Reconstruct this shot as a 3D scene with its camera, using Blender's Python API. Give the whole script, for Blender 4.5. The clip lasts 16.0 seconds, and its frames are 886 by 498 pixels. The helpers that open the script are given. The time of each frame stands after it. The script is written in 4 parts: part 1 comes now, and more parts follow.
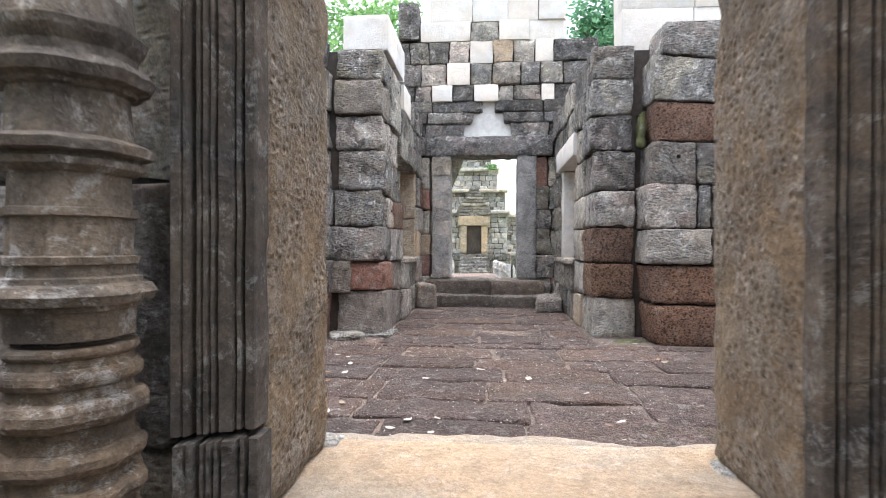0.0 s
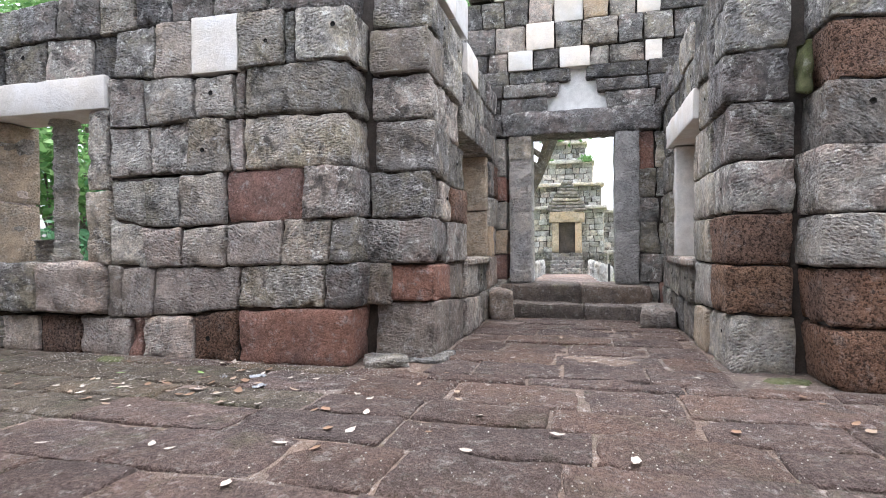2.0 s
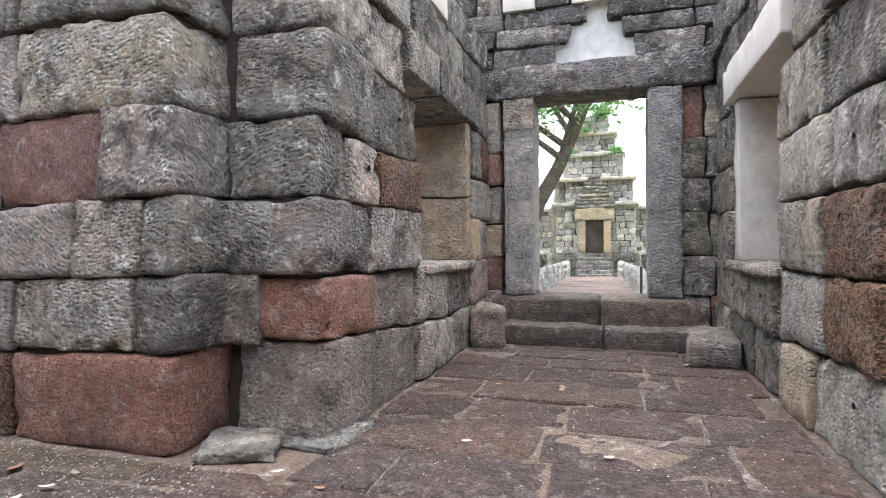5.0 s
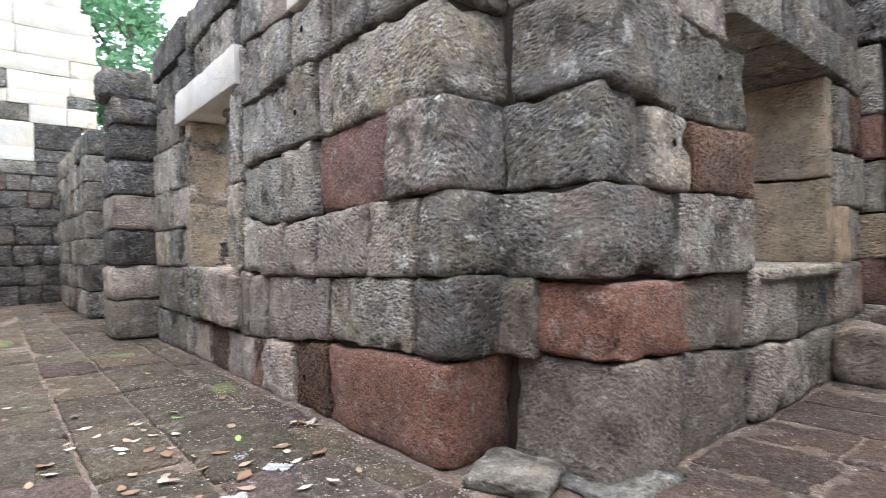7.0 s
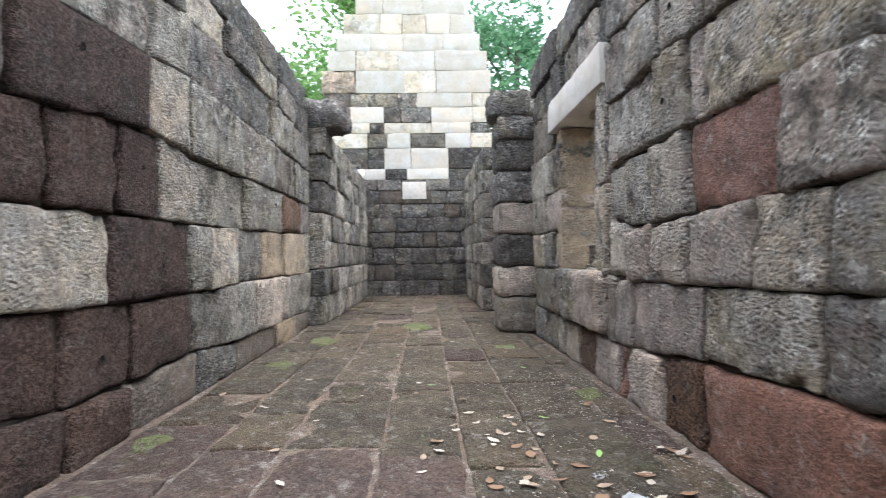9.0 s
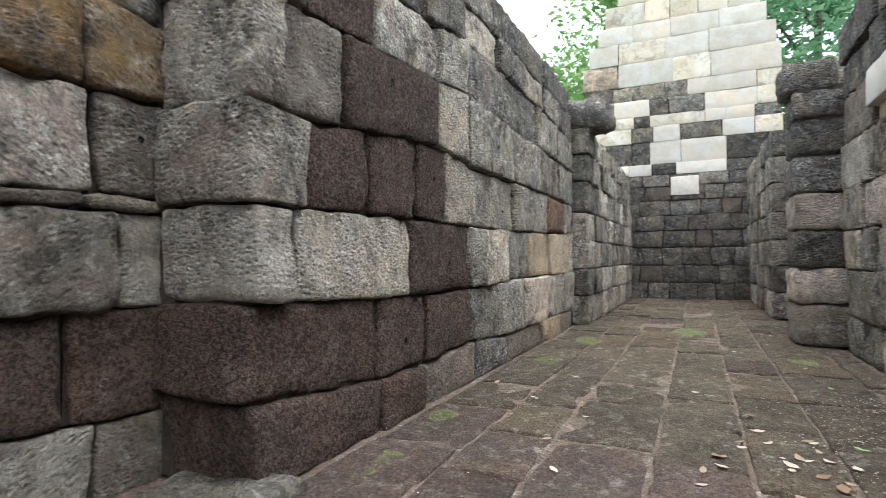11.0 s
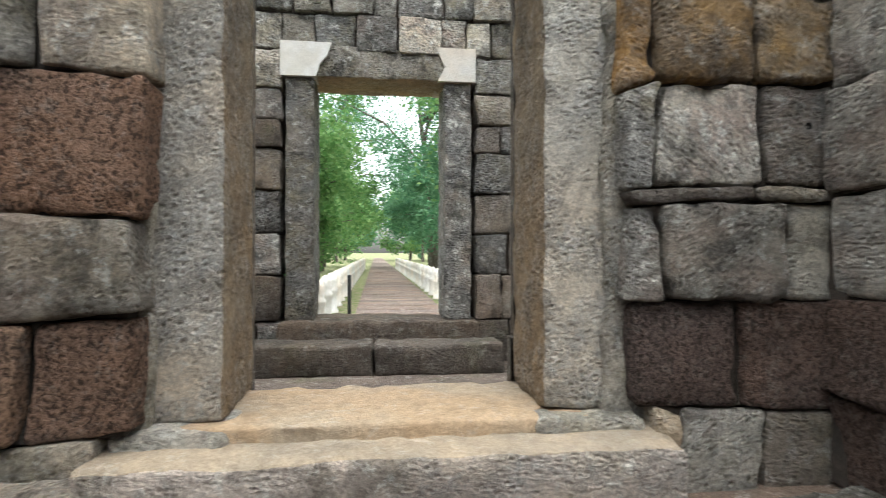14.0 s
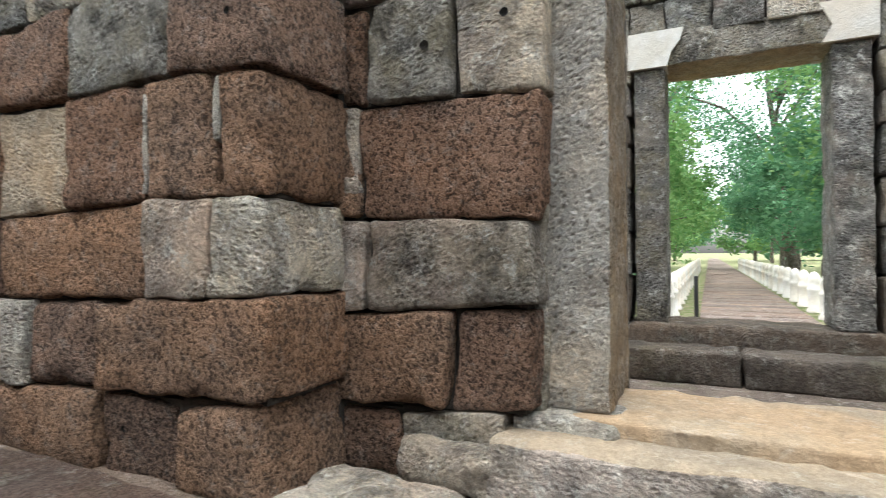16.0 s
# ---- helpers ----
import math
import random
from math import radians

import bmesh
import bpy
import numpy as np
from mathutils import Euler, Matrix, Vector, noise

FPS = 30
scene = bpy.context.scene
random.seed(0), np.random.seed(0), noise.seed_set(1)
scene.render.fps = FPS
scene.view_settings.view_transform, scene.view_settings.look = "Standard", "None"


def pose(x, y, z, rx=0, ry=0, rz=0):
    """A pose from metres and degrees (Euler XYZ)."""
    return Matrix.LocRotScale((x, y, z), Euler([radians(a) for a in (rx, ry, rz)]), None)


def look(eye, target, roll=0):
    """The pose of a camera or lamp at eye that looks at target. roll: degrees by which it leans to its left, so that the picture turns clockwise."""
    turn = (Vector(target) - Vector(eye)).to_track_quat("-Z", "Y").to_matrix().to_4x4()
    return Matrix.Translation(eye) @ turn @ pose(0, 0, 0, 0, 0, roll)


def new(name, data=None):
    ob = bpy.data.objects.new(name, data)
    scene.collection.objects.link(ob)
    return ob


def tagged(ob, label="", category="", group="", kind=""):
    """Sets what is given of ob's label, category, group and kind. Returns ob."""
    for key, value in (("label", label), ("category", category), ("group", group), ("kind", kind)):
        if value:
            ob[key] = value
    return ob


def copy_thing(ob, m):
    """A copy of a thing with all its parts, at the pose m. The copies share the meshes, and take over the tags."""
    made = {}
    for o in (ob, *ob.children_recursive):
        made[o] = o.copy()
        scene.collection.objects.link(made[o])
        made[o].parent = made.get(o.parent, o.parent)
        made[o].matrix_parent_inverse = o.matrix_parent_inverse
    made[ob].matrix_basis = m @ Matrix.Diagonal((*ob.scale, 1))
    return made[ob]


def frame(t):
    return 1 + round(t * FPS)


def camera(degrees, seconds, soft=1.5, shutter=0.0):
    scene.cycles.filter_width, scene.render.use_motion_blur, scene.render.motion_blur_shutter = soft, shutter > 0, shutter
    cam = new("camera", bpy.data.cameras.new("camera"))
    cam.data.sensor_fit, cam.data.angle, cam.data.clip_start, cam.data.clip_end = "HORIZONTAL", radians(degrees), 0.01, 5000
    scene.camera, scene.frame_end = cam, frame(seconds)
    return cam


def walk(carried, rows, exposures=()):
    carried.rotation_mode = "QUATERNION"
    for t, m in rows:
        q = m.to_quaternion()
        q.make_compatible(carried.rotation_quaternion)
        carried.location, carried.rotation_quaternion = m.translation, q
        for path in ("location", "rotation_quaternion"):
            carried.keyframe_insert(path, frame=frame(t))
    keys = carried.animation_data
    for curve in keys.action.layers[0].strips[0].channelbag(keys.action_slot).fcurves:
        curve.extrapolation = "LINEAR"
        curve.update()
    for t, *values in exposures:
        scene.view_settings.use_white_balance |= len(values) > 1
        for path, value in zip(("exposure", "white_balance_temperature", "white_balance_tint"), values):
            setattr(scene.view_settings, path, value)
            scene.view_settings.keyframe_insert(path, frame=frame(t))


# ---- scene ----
cam = camera(78.3, 16.0, 0.8, 0.32)
PATH = [
    (0, (0.222, 0.155, 1.127), (0.056, 2.148, 1.115), 0.1),
    (0.5, (0.229, 0.542, 1.06), (-0.074, 2.519, 1.05), -0.1),
    (1, (0.249, 1.027, 1.065), (-0.212, 2.973, 1.054), -0.3),
    (1.5, (0.276, 1.493, 1.061), (-0.223, 3.43, 1.047), -0.3),
    (2, (0.316, 1.876, 1.102), (-0.188, 3.812, 1.089), -0.4),
    (2.5, (0.342, 2.211, 1.212), (-0.162, 4.147, 1.198), -0.4),
    (3, (0.392, 2.597, 1.328), (-0.101, 4.535, 1.313), -0.4),
    (3.2, (0.411, 2.75, 1.34), (-0.084, 4.688, 1.327), -0.4),
    (5.3, (0.442, 4.394, 1.068), (-0.232, 6.277, 1.056), -0.5),
    (5.5, (0.441, 4.469, 1.064), (-0.315, 6.321, 1.056), -0.6),
    (6, (0.426, 4.618, 1.061), (-0.598, 6.336, 1.058), -0.8),
    (6.5, (0.354, 4.727, 1.061), (-0.953, 6.241, 1.064), -0.9),
    (7, (0.255, 4.814, 1.075), (-1.28, 6.096, 1.081), -0.9),
    (7.5, (0.172, 4.877, 1.084), (-1.537, 5.915, 1.094), -0.9),
    (8, (0.103, 4.934, 1.089), (-1.749, 5.689, 1.105), -0.8),
    (8.5, (0.053, 4.979, 1.101), (-1.905, 5.385, 1.119), -0.9),
    (9, (0.041, 4.976, 1.105), (-1.957, 5.038, 1.13), -0.8),
    (9.5, (0.04, 4.973, 1.105), (-1.948, 4.752, 1.135), -0.7),
    (9.7, (0.052, 4.961, 1.108), (-1.924, 4.651, 1.137), -0.7),
    (11.8, (0.242, 4.919, 1.088), (-1.379, 3.749, 1.123), -0.2),
    (12, (0.265, 4.886, 1.091), (-1.291, 3.63, 1.121), -0.1),
    (12.5, (0.239, 4.895, 1.104), (-1.042, 3.359, 1.12), -0.1),
    (13, (0.286, 4.853, 1.096), (-0.674, 3.099, 1.112), 0.0),
    (13.5, (0.334, 4.819, 1.089), (-0.246, 2.905, 1.108), 0.2),
    (14, (0.388, 4.796, 1.098), (0.142, 2.811, 1.111), 0.1),
    (14.5, (0.463, 4.775, 1.098), (0.546, 2.776, 1.11), 0.1),
    (15, (0.533, 4.779, 1.09), (0.903, 2.813, 1.105), -0.1),
    (15.5, (0.596, 4.8, 1.077), (1.234, 2.904, 1.093), -0.2),
    (16, (0.655, 4.823, 1.078), (1.534, 3.026, 1.098), -0.4),
]
walk(cam, [(t, look(eye, target, roll)) for t, eye, target, roll in PATH], [(0, 2.5, 6080, 12), (3.2, 2.49, 6050, 14), (6.5, 2.62, 6150, 11), (9.0, 2.25, 6120, 9), (9.7, 2.24, 6120, 9), (11.8, 2.0, 6450, 4), (14.3, 2.02, 6480, 4), (16, 2.17, 6450, 4)])

# ---- world, sun and sky ----
world = bpy.data.worlds.new("world")
scene.world = world
world.use_nodes = True
wn, wl = world.node_tree.nodes, world.node_tree.links
wn.clear()
sky = wn.new("ShaderNodeTexSky")
sky.sky_type = "NISHITA"
sky.sun_disc = False
sky.sun_elevation, sky.sun_rotation = radians(86), radians(0)
sky.air_density, sky.dust_density, sky.ozone_density = 1.0, 4.0, 1.0
pale = wn.new("ShaderNodeHueSaturation")
pale.inputs["Saturation"].default_value = 0.3
back = wn.new("ShaderNodeBackground")
back.inputs["Strength"].default_value = 0.14
wout = wn.new("ShaderNodeOutputWorld")
wl.new(sky.outputs[0], pale.inputs["Color"])
wl.new(pale.outputs[0], back.inputs["Color"])
wl.new(back.outputs[0], wout.inputs["Surface"])

sun = new("sun", bpy.data.lights.new("sun", "SUN"))
sun.data.energy, sun.data.angle, sun.data.color = 0.4, radians(80), (1.0, 0.96, 0.9)
sun.matrix_world = look((0, 1.5, 30), (0, 0, 0))


# ---- materials ----
def mix_color(nt, a, b, fac, kind="MIX"):
    m = nt.nodes.new("ShaderNodeMix")
    m.data_type, m.blend_type = "RGBA", kind
    for sock, v in ((m.inputs[6], a), (m.inputs[7], b), (m.inputs[0], fac)):
        if isinstance(v, (tuple, float, int)):
            sock.default_value = (*v, 1) if isinstance(v, tuple) else v
        else:
            nt.links.new(v, sock)
    return m.outputs[2]


def ramp(nt, src, lo, hi):
    m = nt.nodes.new("ShaderNodeMapRange")
    m.inputs[1].default_value, m.inputs[2].default_value = lo, hi
    nt.links.new(src, m.inputs[0])
    return m.outputs[0]


def noise_tex(nt, vec, scale, detail=4.0, rough=0.55, distort=0.0):
    n = nt.nodes.new("ShaderNodeTexNoise")
    n.inputs["Scale"].default_value, n.inputs["Detail"].default_value = scale, detail
    n.inputs["Roughness"].default_value, n.inputs["Distortion"].default_value = rough, distort
    nt.links.new(vec, n.inputs["Vector"])
    return n.outputs["Fac"]


def math_node(nt, op, a, b):
    m = nt.nodes.new("ShaderNodeMath")
    m.operation = op
    for sock, v in ((m.inputs[0], a), (m.inputs[1], b)):
        if isinstance(v, (float, int)):
            sock.default_value = v
        else:
            nt.links.new(v, sock)
    return m.outputs[0]


def base_material(name, rough=0.9):
    m = bpy.data.materials.new(name)
    m.use_nodes = True
    nt = m.node_tree
    bsdf = nt.nodes["Principled BSDF"]
    bsdf.inputs["Roughness"].default_value = rough
    bsdf.inputs["Specular IOR Level"].default_value = 0.25
    return m, nt, bsdf


def stone(name, tone, second, lichen=0.3, dark=0.3, pits=0.0, chisel=0.5, vary=0.35, moss=0.0, depth=0.02, grain=(19, 19, 33), mottle=0.34, stain=0.0):
    """Weathered stone: two tones, mottling, pale lichen spots, dark crust, and pick marks or open pores with shade in
    their colour.
    """
    m, nt, bsdf = base_material(name)
    geo = nt.nodes.new("ShaderNodeNewGeometry")
    info = nt.nodes.new("ShaderNodeObjectInfo")
    shift = nt.nodes.new("ShaderNodeVectorMath")
    shift.operation = "MULTIPLY_ADD"
    nt.links.new(info.outputs["Random"], shift.inputs[0])
    shift.inputs[1].default_value = (37.0, 19.0, 53.0)
    nt.links.new(geo.outputs["Position"], shift.inputs[2])
    pos = shift.outputs[0]
    broad = noise_tex(nt, pos, 2.6, 5, 0.6)
    mid = noise_tex(nt, pos, 13, 6, 0.75)
    fine = noise_tex(nt, pos, 60, 6, 0.8)
    sandy = noise_tex(nt, pos, 190, 3, 0.7)
    col = mix_color(nt, tone, second, ramp(nt, broad, 0.42, 0.58))
    drift = math_node(nt, "FRACT", math_node(nt, "MULTIPLY", info.outputs["Random"], 17.3), 0.0)
    warm = tuple(c * k for c, k in zip(tone, (1.10, 0.98, 0.86)))
    col = mix_color(nt, col, warm, math_node(nt, "MULTIPLY", drift, math_node(nt, "ADD", ramp(nt, noise_tex(nt, pos, 1.7, 3, 0.5), 0.4, 0.6), 0.25)))
    height = math_node(nt, "ADD", math_node(nt, "ADD", math_node(nt, "MULTIPLY", fine, 0.5), math_node(nt, "MULTIPLY", mid, 0.75)), math_node(nt, "MULTIPLY", sandy, 0.09))
    if chisel > 0:
        spin = nt.nodes.new("ShaderNodeVectorRotate")
        spin.rotation_type = "AXIS_ANGLE"
        spin.inputs["Axis"].default_value = (0.7, 0.7, 0.15)
        nt.links.new(pos, spin.inputs["Vector"])
        nt.links.new(math_node(nt, "MULTIPLY", math_node(nt, "SUBTRACT", info.outputs["Random"], 0.5), 1.7), spin.inputs["Angle"])
        stretch = nt.nodes.new("ShaderNodeMapping")
        stretch.inputs["Scale"].default_value = grain
        nt.links.new(spin.outputs[0], stretch.inputs["Vector"])
        marks = ramp(nt, noise_tex(nt, stretch.outputs[0], 1.0, 6, 0.75, 0.7), 0.43, 0.57)
        peck = nt.nodes.new("ShaderNodeTexVoronoi")
        peck.feature, peck.inputs["Scale"].default_value = "SMOOTH_F1", 1.25
        peck.inputs["Smoothness"].default_value = 0.25
        nt.links.new(stretch.outputs[0], peck.inputs["Vector"])
        dent = ramp(nt, peck.outputs["Distance"], 0.15, 0.55)
        marks = math_node(nt, "MULTIPLY", math_node(nt, "ADD", math_node(nt, "MULTIPLY", marks, 0.6), 0.4), dent)
        worn = ramp(nt, noise_tex(nt, pos, 3.6, 4, 0.6), 0.4, 0.58)
        cut = math_node(nt, "MULTIPLY", marks, math_node(nt, "ADD", math_node(nt, "MULTIPLY", worn, 0.88), 0.12))
        height = math_node(nt, "ADD", height, math_node(nt, "MULTIPLY", cut, 1.9 * chisel))
        # Groove floors are darkened to put their shade into the colour.
        groove_shade = math_node(nt, "MULTIPLY", ramp(nt, marks, 0.3, 0.06), math_node(nt, "ADD", math_node(nt, "MULTIPLY", worn, 0.7), 0.3))
        col = mix_color(nt, col, tuple(0.28 * c for c in tone), math_node(nt, "MULTIPLY", groove_shade, 0.6 * chisel))
        light = tuple(min(0.75, 0.38 + 0.78 * c) for c in tone)
        col = mix_color(nt, col, light, math_node(nt, "MULTIPLY", cut, 0.6 * chisel))
    if stain > 0:
        hue = math_node(nt, "FRACT", math_node(nt, "MULTIPLY", info.outputs["Random"], 7.9), 0.0)
        wash = mix_color(nt, (0.37, 0.32, 0.205), (0.41, 0.31, 0.265), ramp(nt, hue, 0.45, 0.6))
        col = mix_color(nt, col, wash, math_node(nt, "MULTIPLY", ramp(nt, noise_tex(nt, pos, 3.3, 6, 0.65, 0.4), 0.46, 0.62), stain))
    if dark > 0:
        crust = noise_tex(nt, pos, 3.4, 10, 0.72, 0.5)
        col = mix_color(nt, col, (0.042, 0.041, 0.041), math_node(nt, "MULTIPLY", ramp(nt, crust, 0.5, 0.62), dark))
    if lichen > 0:
        patch = noise_tex(nt, pos, 9, 10, 0.8, 0.3)
        col = mix_color(nt, col, (0.72, 0.71, 0.67), math_node(nt, "MULTIPLY", ramp(nt, patch, 0.54, 0.61), lichen))
    if moss > 0:
        green = noise_tex(nt, pos, 2.4, 7, 0.7)
        col = mix_color(nt, col, (0.10, 0.13, 0.045), math_node(nt, "MULTIPLY", ramp(nt, green, 0.55, 0.7), moss))
    speck = nt.nodes.new("ShaderNodeMapRange")
    speck.inputs[1].default_value, speck.inputs[2].default_value = 0.41, 0.59
    speck.inputs[3].default_value, speck.inputs[4].default_value = 1 - mottle, 1 + mottle
    nt.links.new(math_node(nt, "ADD", math_node(nt, "ADD", math_node(nt, "MULTIPLY", fine, 0.4), math_node(nt, "MULTIPLY", mid, 0.4)), math_node(nt, "MULTIPLY", sandy, 0.2)), speck.inputs[0])
    tint = nt.nodes.new("ShaderNodeMapRange")
    tint.inputs[3].default_value, tint.inputs[4].default_value = 1 - vary, 1 + vary
    nt.links.new(info.outputs["Random"], tint.inputs[0])
    value = math_node(nt, "MULTIPLY", speck.outputs[0], tint.outputs[0])
    cmb = nt.nodes.new("ShaderNodeCombineColor")
    for k in range(3):
        nt.links.new(value, cmb.inputs[k])
    col = mix_color(nt, col, cmb.outputs[0], 1.0, "MULTIPLY")
    if pits > 0:
        # spongy crust: ragged hollows and single round pores with painted shade, between ridges paled as highlights
        ragged = noise_tex(nt, pos, 46, 5, 0.62, 0.6)
        cell = nt.nodes.new("ShaderNodeTexVoronoi")
        cell.inputs["Scale"].default_value = 52
        nt.links.new(pos, cell.inputs["Vector"])
        pore = ramp(nt, cell.outputs["Distance"], 0.42, 0.14)
        dense = ramp(nt, noise_tex(nt, pos, 6, 5, 0.65, 0.4), 0.36, 0.62)
        hollow = ramp(nt, ragged, 0.49, 0.41)
        open_ = math_node(nt, "MAXIMUM", hollow, math_node(nt, "MULTIPLY", pore, math_node(nt, "MULTIPLY", dense, 0.8)))
        ridge = ramp(nt, ragged, 0.52, 0.62)
        height = math_node(nt, "ADD", math_node(nt, "SUBTRACT", height, math_node(nt, "MULTIPLY", open_, 0.5 * pits)), math_node(nt, "MULTIPLY", ridge, 0.3 * pits))
        col = mix_color(nt, col, tuple(min(0.65, 1.5 * c + 0.03) for c in tone), math_node(nt, "MULTIPLY", ridge, min(0.5, 0.28 * pits)))
        col = mix_color(nt, col, (0.028, 0.02, 0.016), math_node(nt, "MULTIPLY", open_, min(0.85, 0.4 * pits)))
    nt.links.new(col, bsdf.inputs["Base Color"])
    bump = nt.nodes.new("ShaderNodeBump")
    bump.inputs["Strength"].default_value = 1.0
    bump.inputs["Distance"].default_value = depth * 1.5
    nt.links.new(height, bump.inputs["Height"])
    nt.links.new(bump.outputs[0], bsdf.inputs["Normal"])
    return m


STONES = {
    "g": stone("grey_sandstone", (0.46, 0.43, 0.38), (0.28, 0.268, 0.243), 0.8, 0.75, 0, 0.75, 0.4, 0.15, depth=0.032, stain=0.6, mottle=0.44),
    "d": stone("dark_sandstone", (0.265, 0.255, 0.24), (0.16, 0.157, 0.15), 0.75, 0.75, 0, 0.75, 0.4, 0.15, depth=0.032, stain=0.5, mottle=0.42),
    "l": stone("brown_laterite", (0.31, 0.195, 0.14), (0.2, 0.138, 0.11), 0.2, 0.25, 1.9, 0.0, 0.28, depth=0.034, mottle=0.42),
    "b": stone("dark_brown_laterite", (0.165, 0.113, 0.096), (0.106, 0.081, 0.074), 0.15, 0.25, 1.8, 0.0, 0.22, depth=0.034, mottle=0.42),
    "o": stone("orange_laterite", (0.40, 0.25, 0.165), (0.265, 0.18, 0.134), 0.2, 0.25, 1.8, 0.0, 0.2, depth=0.034, mottle=0.42),
    "r": stone("red_sandstone", (0.38, 0.22, 0.178), (0.28, 0.178, 0.152), 0.35, 0.35, 0.8, 0.0, 0.2, depth=0.026, mottle=0.36),
    "p": stone("pale_sandstone", (0.62, 0.585, 0.51), (0.46, 0.425, 0.372), 0.75, 0.5, 0, 0.75, 0.2, 0.1, depth=0.032, stain=0.4, mottle=0.4),
    # Very dark: crusted stones, and shade painted on the gallery's end wall.
    "n": stone("crusted_shaded_sandstone", (0.15, 0.143, 0.14), (0.10, 0.097, 0.094), 0.5, 0.7, 0, 1.0, 0.35, 0.15, depth=0.034, stain=0.3, mottle=0.4),
    "v": stone("stained_white_stone", (0.7, 0.685, 0.64), (0.56, 0.5, 0.39), 0.0, 0.4, 0, 0.15, 0.12, depth=0.006, mottle=0.1),
    "w": stone("new_white_stone", (0.67, 0.66, 0.64), (0.6, 0.57, 0.515), 0.0, 0.08, 0, 0.15, 0.1, depth=0.006, mottle=0.08),
    "t": stone("tan_sandstone", (0.52, 0.415, 0.295), (0.42, 0.34, 0.255), 0.2, 0.25, 0, 0.6, 0.15, mottle=0.3),
    "k": stone("pinkish_sandstone", (0.6, 0.515, 0.455), (0.44, 0.38, 0.335), 0.6, 0.45, 0, 0.6, 0.18, depth=0.03, stain=0.3, mottle=0.4),
    # Lightened block stone: distance haze is put into its colour.
    "q": stone("tower_block_stone", (0.6, 0.595, 0.575), (0.42, 0.415, 0.40), 0.5, 0.55, 0, 0.5, 0.3, depth=0.03),
    "s": stone("brown_step_stone", (0.155, 0.128, 0.108), (0.105, 0.09, 0.08), 0.25, 0.5, 0.4, 0.3, 0.2, 0.25, depth=0.025),
    "m": stone("brown_grey_sandstone", (0.27, 0.235, 0.2), (0.2, 0.175, 0.155), 0.35, 0.45, 0.2, 0.5, 0.2, depth=0.025, stain=0.3),
    "y": stone("ochre_stained_sandstone", (0.30, 0.185, 0.07), (0.19, 0.15, 0.105), 0.25, 0.6, 0, 0.7, 0.15),
}
JAMB = stone("pecked_jamb_sandstone", (0.42, 0.325, 0.215), (0.33, 0.26, 0.185), 0.3, 0.35, 0, 1.0, 0.1, depth=0.036, grain=(20, 20, 28))
JAMB_FACE = stone("pale_jamb_face", (0.68, 0.65, 0.59), (0.54, 0.505, 0.445), 0.7, 0.42, 0, 1.0, 0.1, depth=0.03, grain=(20, 20, 32))
JAMB_GREY = stone("grey_jamb_sandstone", (0.46, 0.455, 0.45), (0.38, 0.375, 0.37), 0.4, 0.3, 0, 1.0, 0.1, depth=0.03, grain=(20, 20, 32))
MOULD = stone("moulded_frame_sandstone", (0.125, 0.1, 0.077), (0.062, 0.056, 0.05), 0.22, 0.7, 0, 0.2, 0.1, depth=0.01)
SILL = stone("worn_sill_sandstone", (0.45, 0.365, 0.27), (0.36, 0.305, 0.24), 0.2, 0.15, 0.15, 0.15, 0.08, depth=0.016, mottle=0.24)
PAVER_GREEN = stone("mossy_laterite_paver", (0.172, 0.143, 0.11), (0.118, 0.102, 0.08), 0.3, 0.25, 0.9, 0.0, 0.22, 0.4, depth=0.03, mottle=0.34)
PAVER = stone("laterite_paver", (0.176, 0.13, 0.115), (0.125, 0.099, 0.09), 0.25, 0.25, 1.0, 0.0, 0.22, 0.25, depth=0.03, mottle=0.36)
PATH_STONE = stone("worn_causeway_stone", (0.24, 0.185, 0.162), (0.175, 0.142, 0.126), 0.3, 0.2, 0.5, 0.0, 0.15, depth=0.02)
SAND = stone("sandy_grit", (0.2, 0.16, 0.138), (0.135, 0.11, 0.096), 0.3, 0.25, 0.6, 0.0, 0.0, 0.3, depth=0.014)
MORTAR = stone("dark_joint_fill", (0.09, 0.078, 0.07), (0.05, 0.045, 0.042), 0.0, 0.3, 0, 0.0, 0.1)
# Near-black colour that paints the shade inside the lifting holes.
HOLE_SHADE = stone("painted_hole_shade", (0.02, 0.019, 0.018), (0.012, 0.012, 0.012), 0.0, 0.0, 0, 0.0, 0.0)
MOSS = stone("damp_moss", (0.095, 0.115, 0.045), (0.13, 0.125, 0.07), 0.15, 0.3, 0, 0.0, 0.0, depth=0.02)
PLASTER = stone("white_lime_plaster", (0.7, 0.685, 0.66), (0.57, 0.555, 0.53), 0.0, 0.15, 0, 0.0, 0.05, depth=0.006, mottle=0.12)
GRASS = stone("grass_ground", (0.16, 0.21, 0.075), (0.29, 0.26, 0.165), 0.0, 0.1, 0, 0.0, 0.0, depth=0.05)
# Tower colour paled to carry the haze in front of it.
TOWER = stone("tower_sandstone", (0.6, 0.58, 0.53), (0.45, 0.435, 0.40), 0.4, 0.3, 0, 0.3, 0.35, 0.05, depth=0.04)
BARK = stone("tree_bark", (0.13, 0.105, 0.08), (0.09, 0.075, 0.06), 0.25, 0.3, 0, 0.6, 0.1, depth=0.03)
METAL_M, _nt, _b = base_material("dark_painted_metal", 0.5)
_b.inputs["Base Color"].default_value = (0.03, 0.03, 0.032, 1)


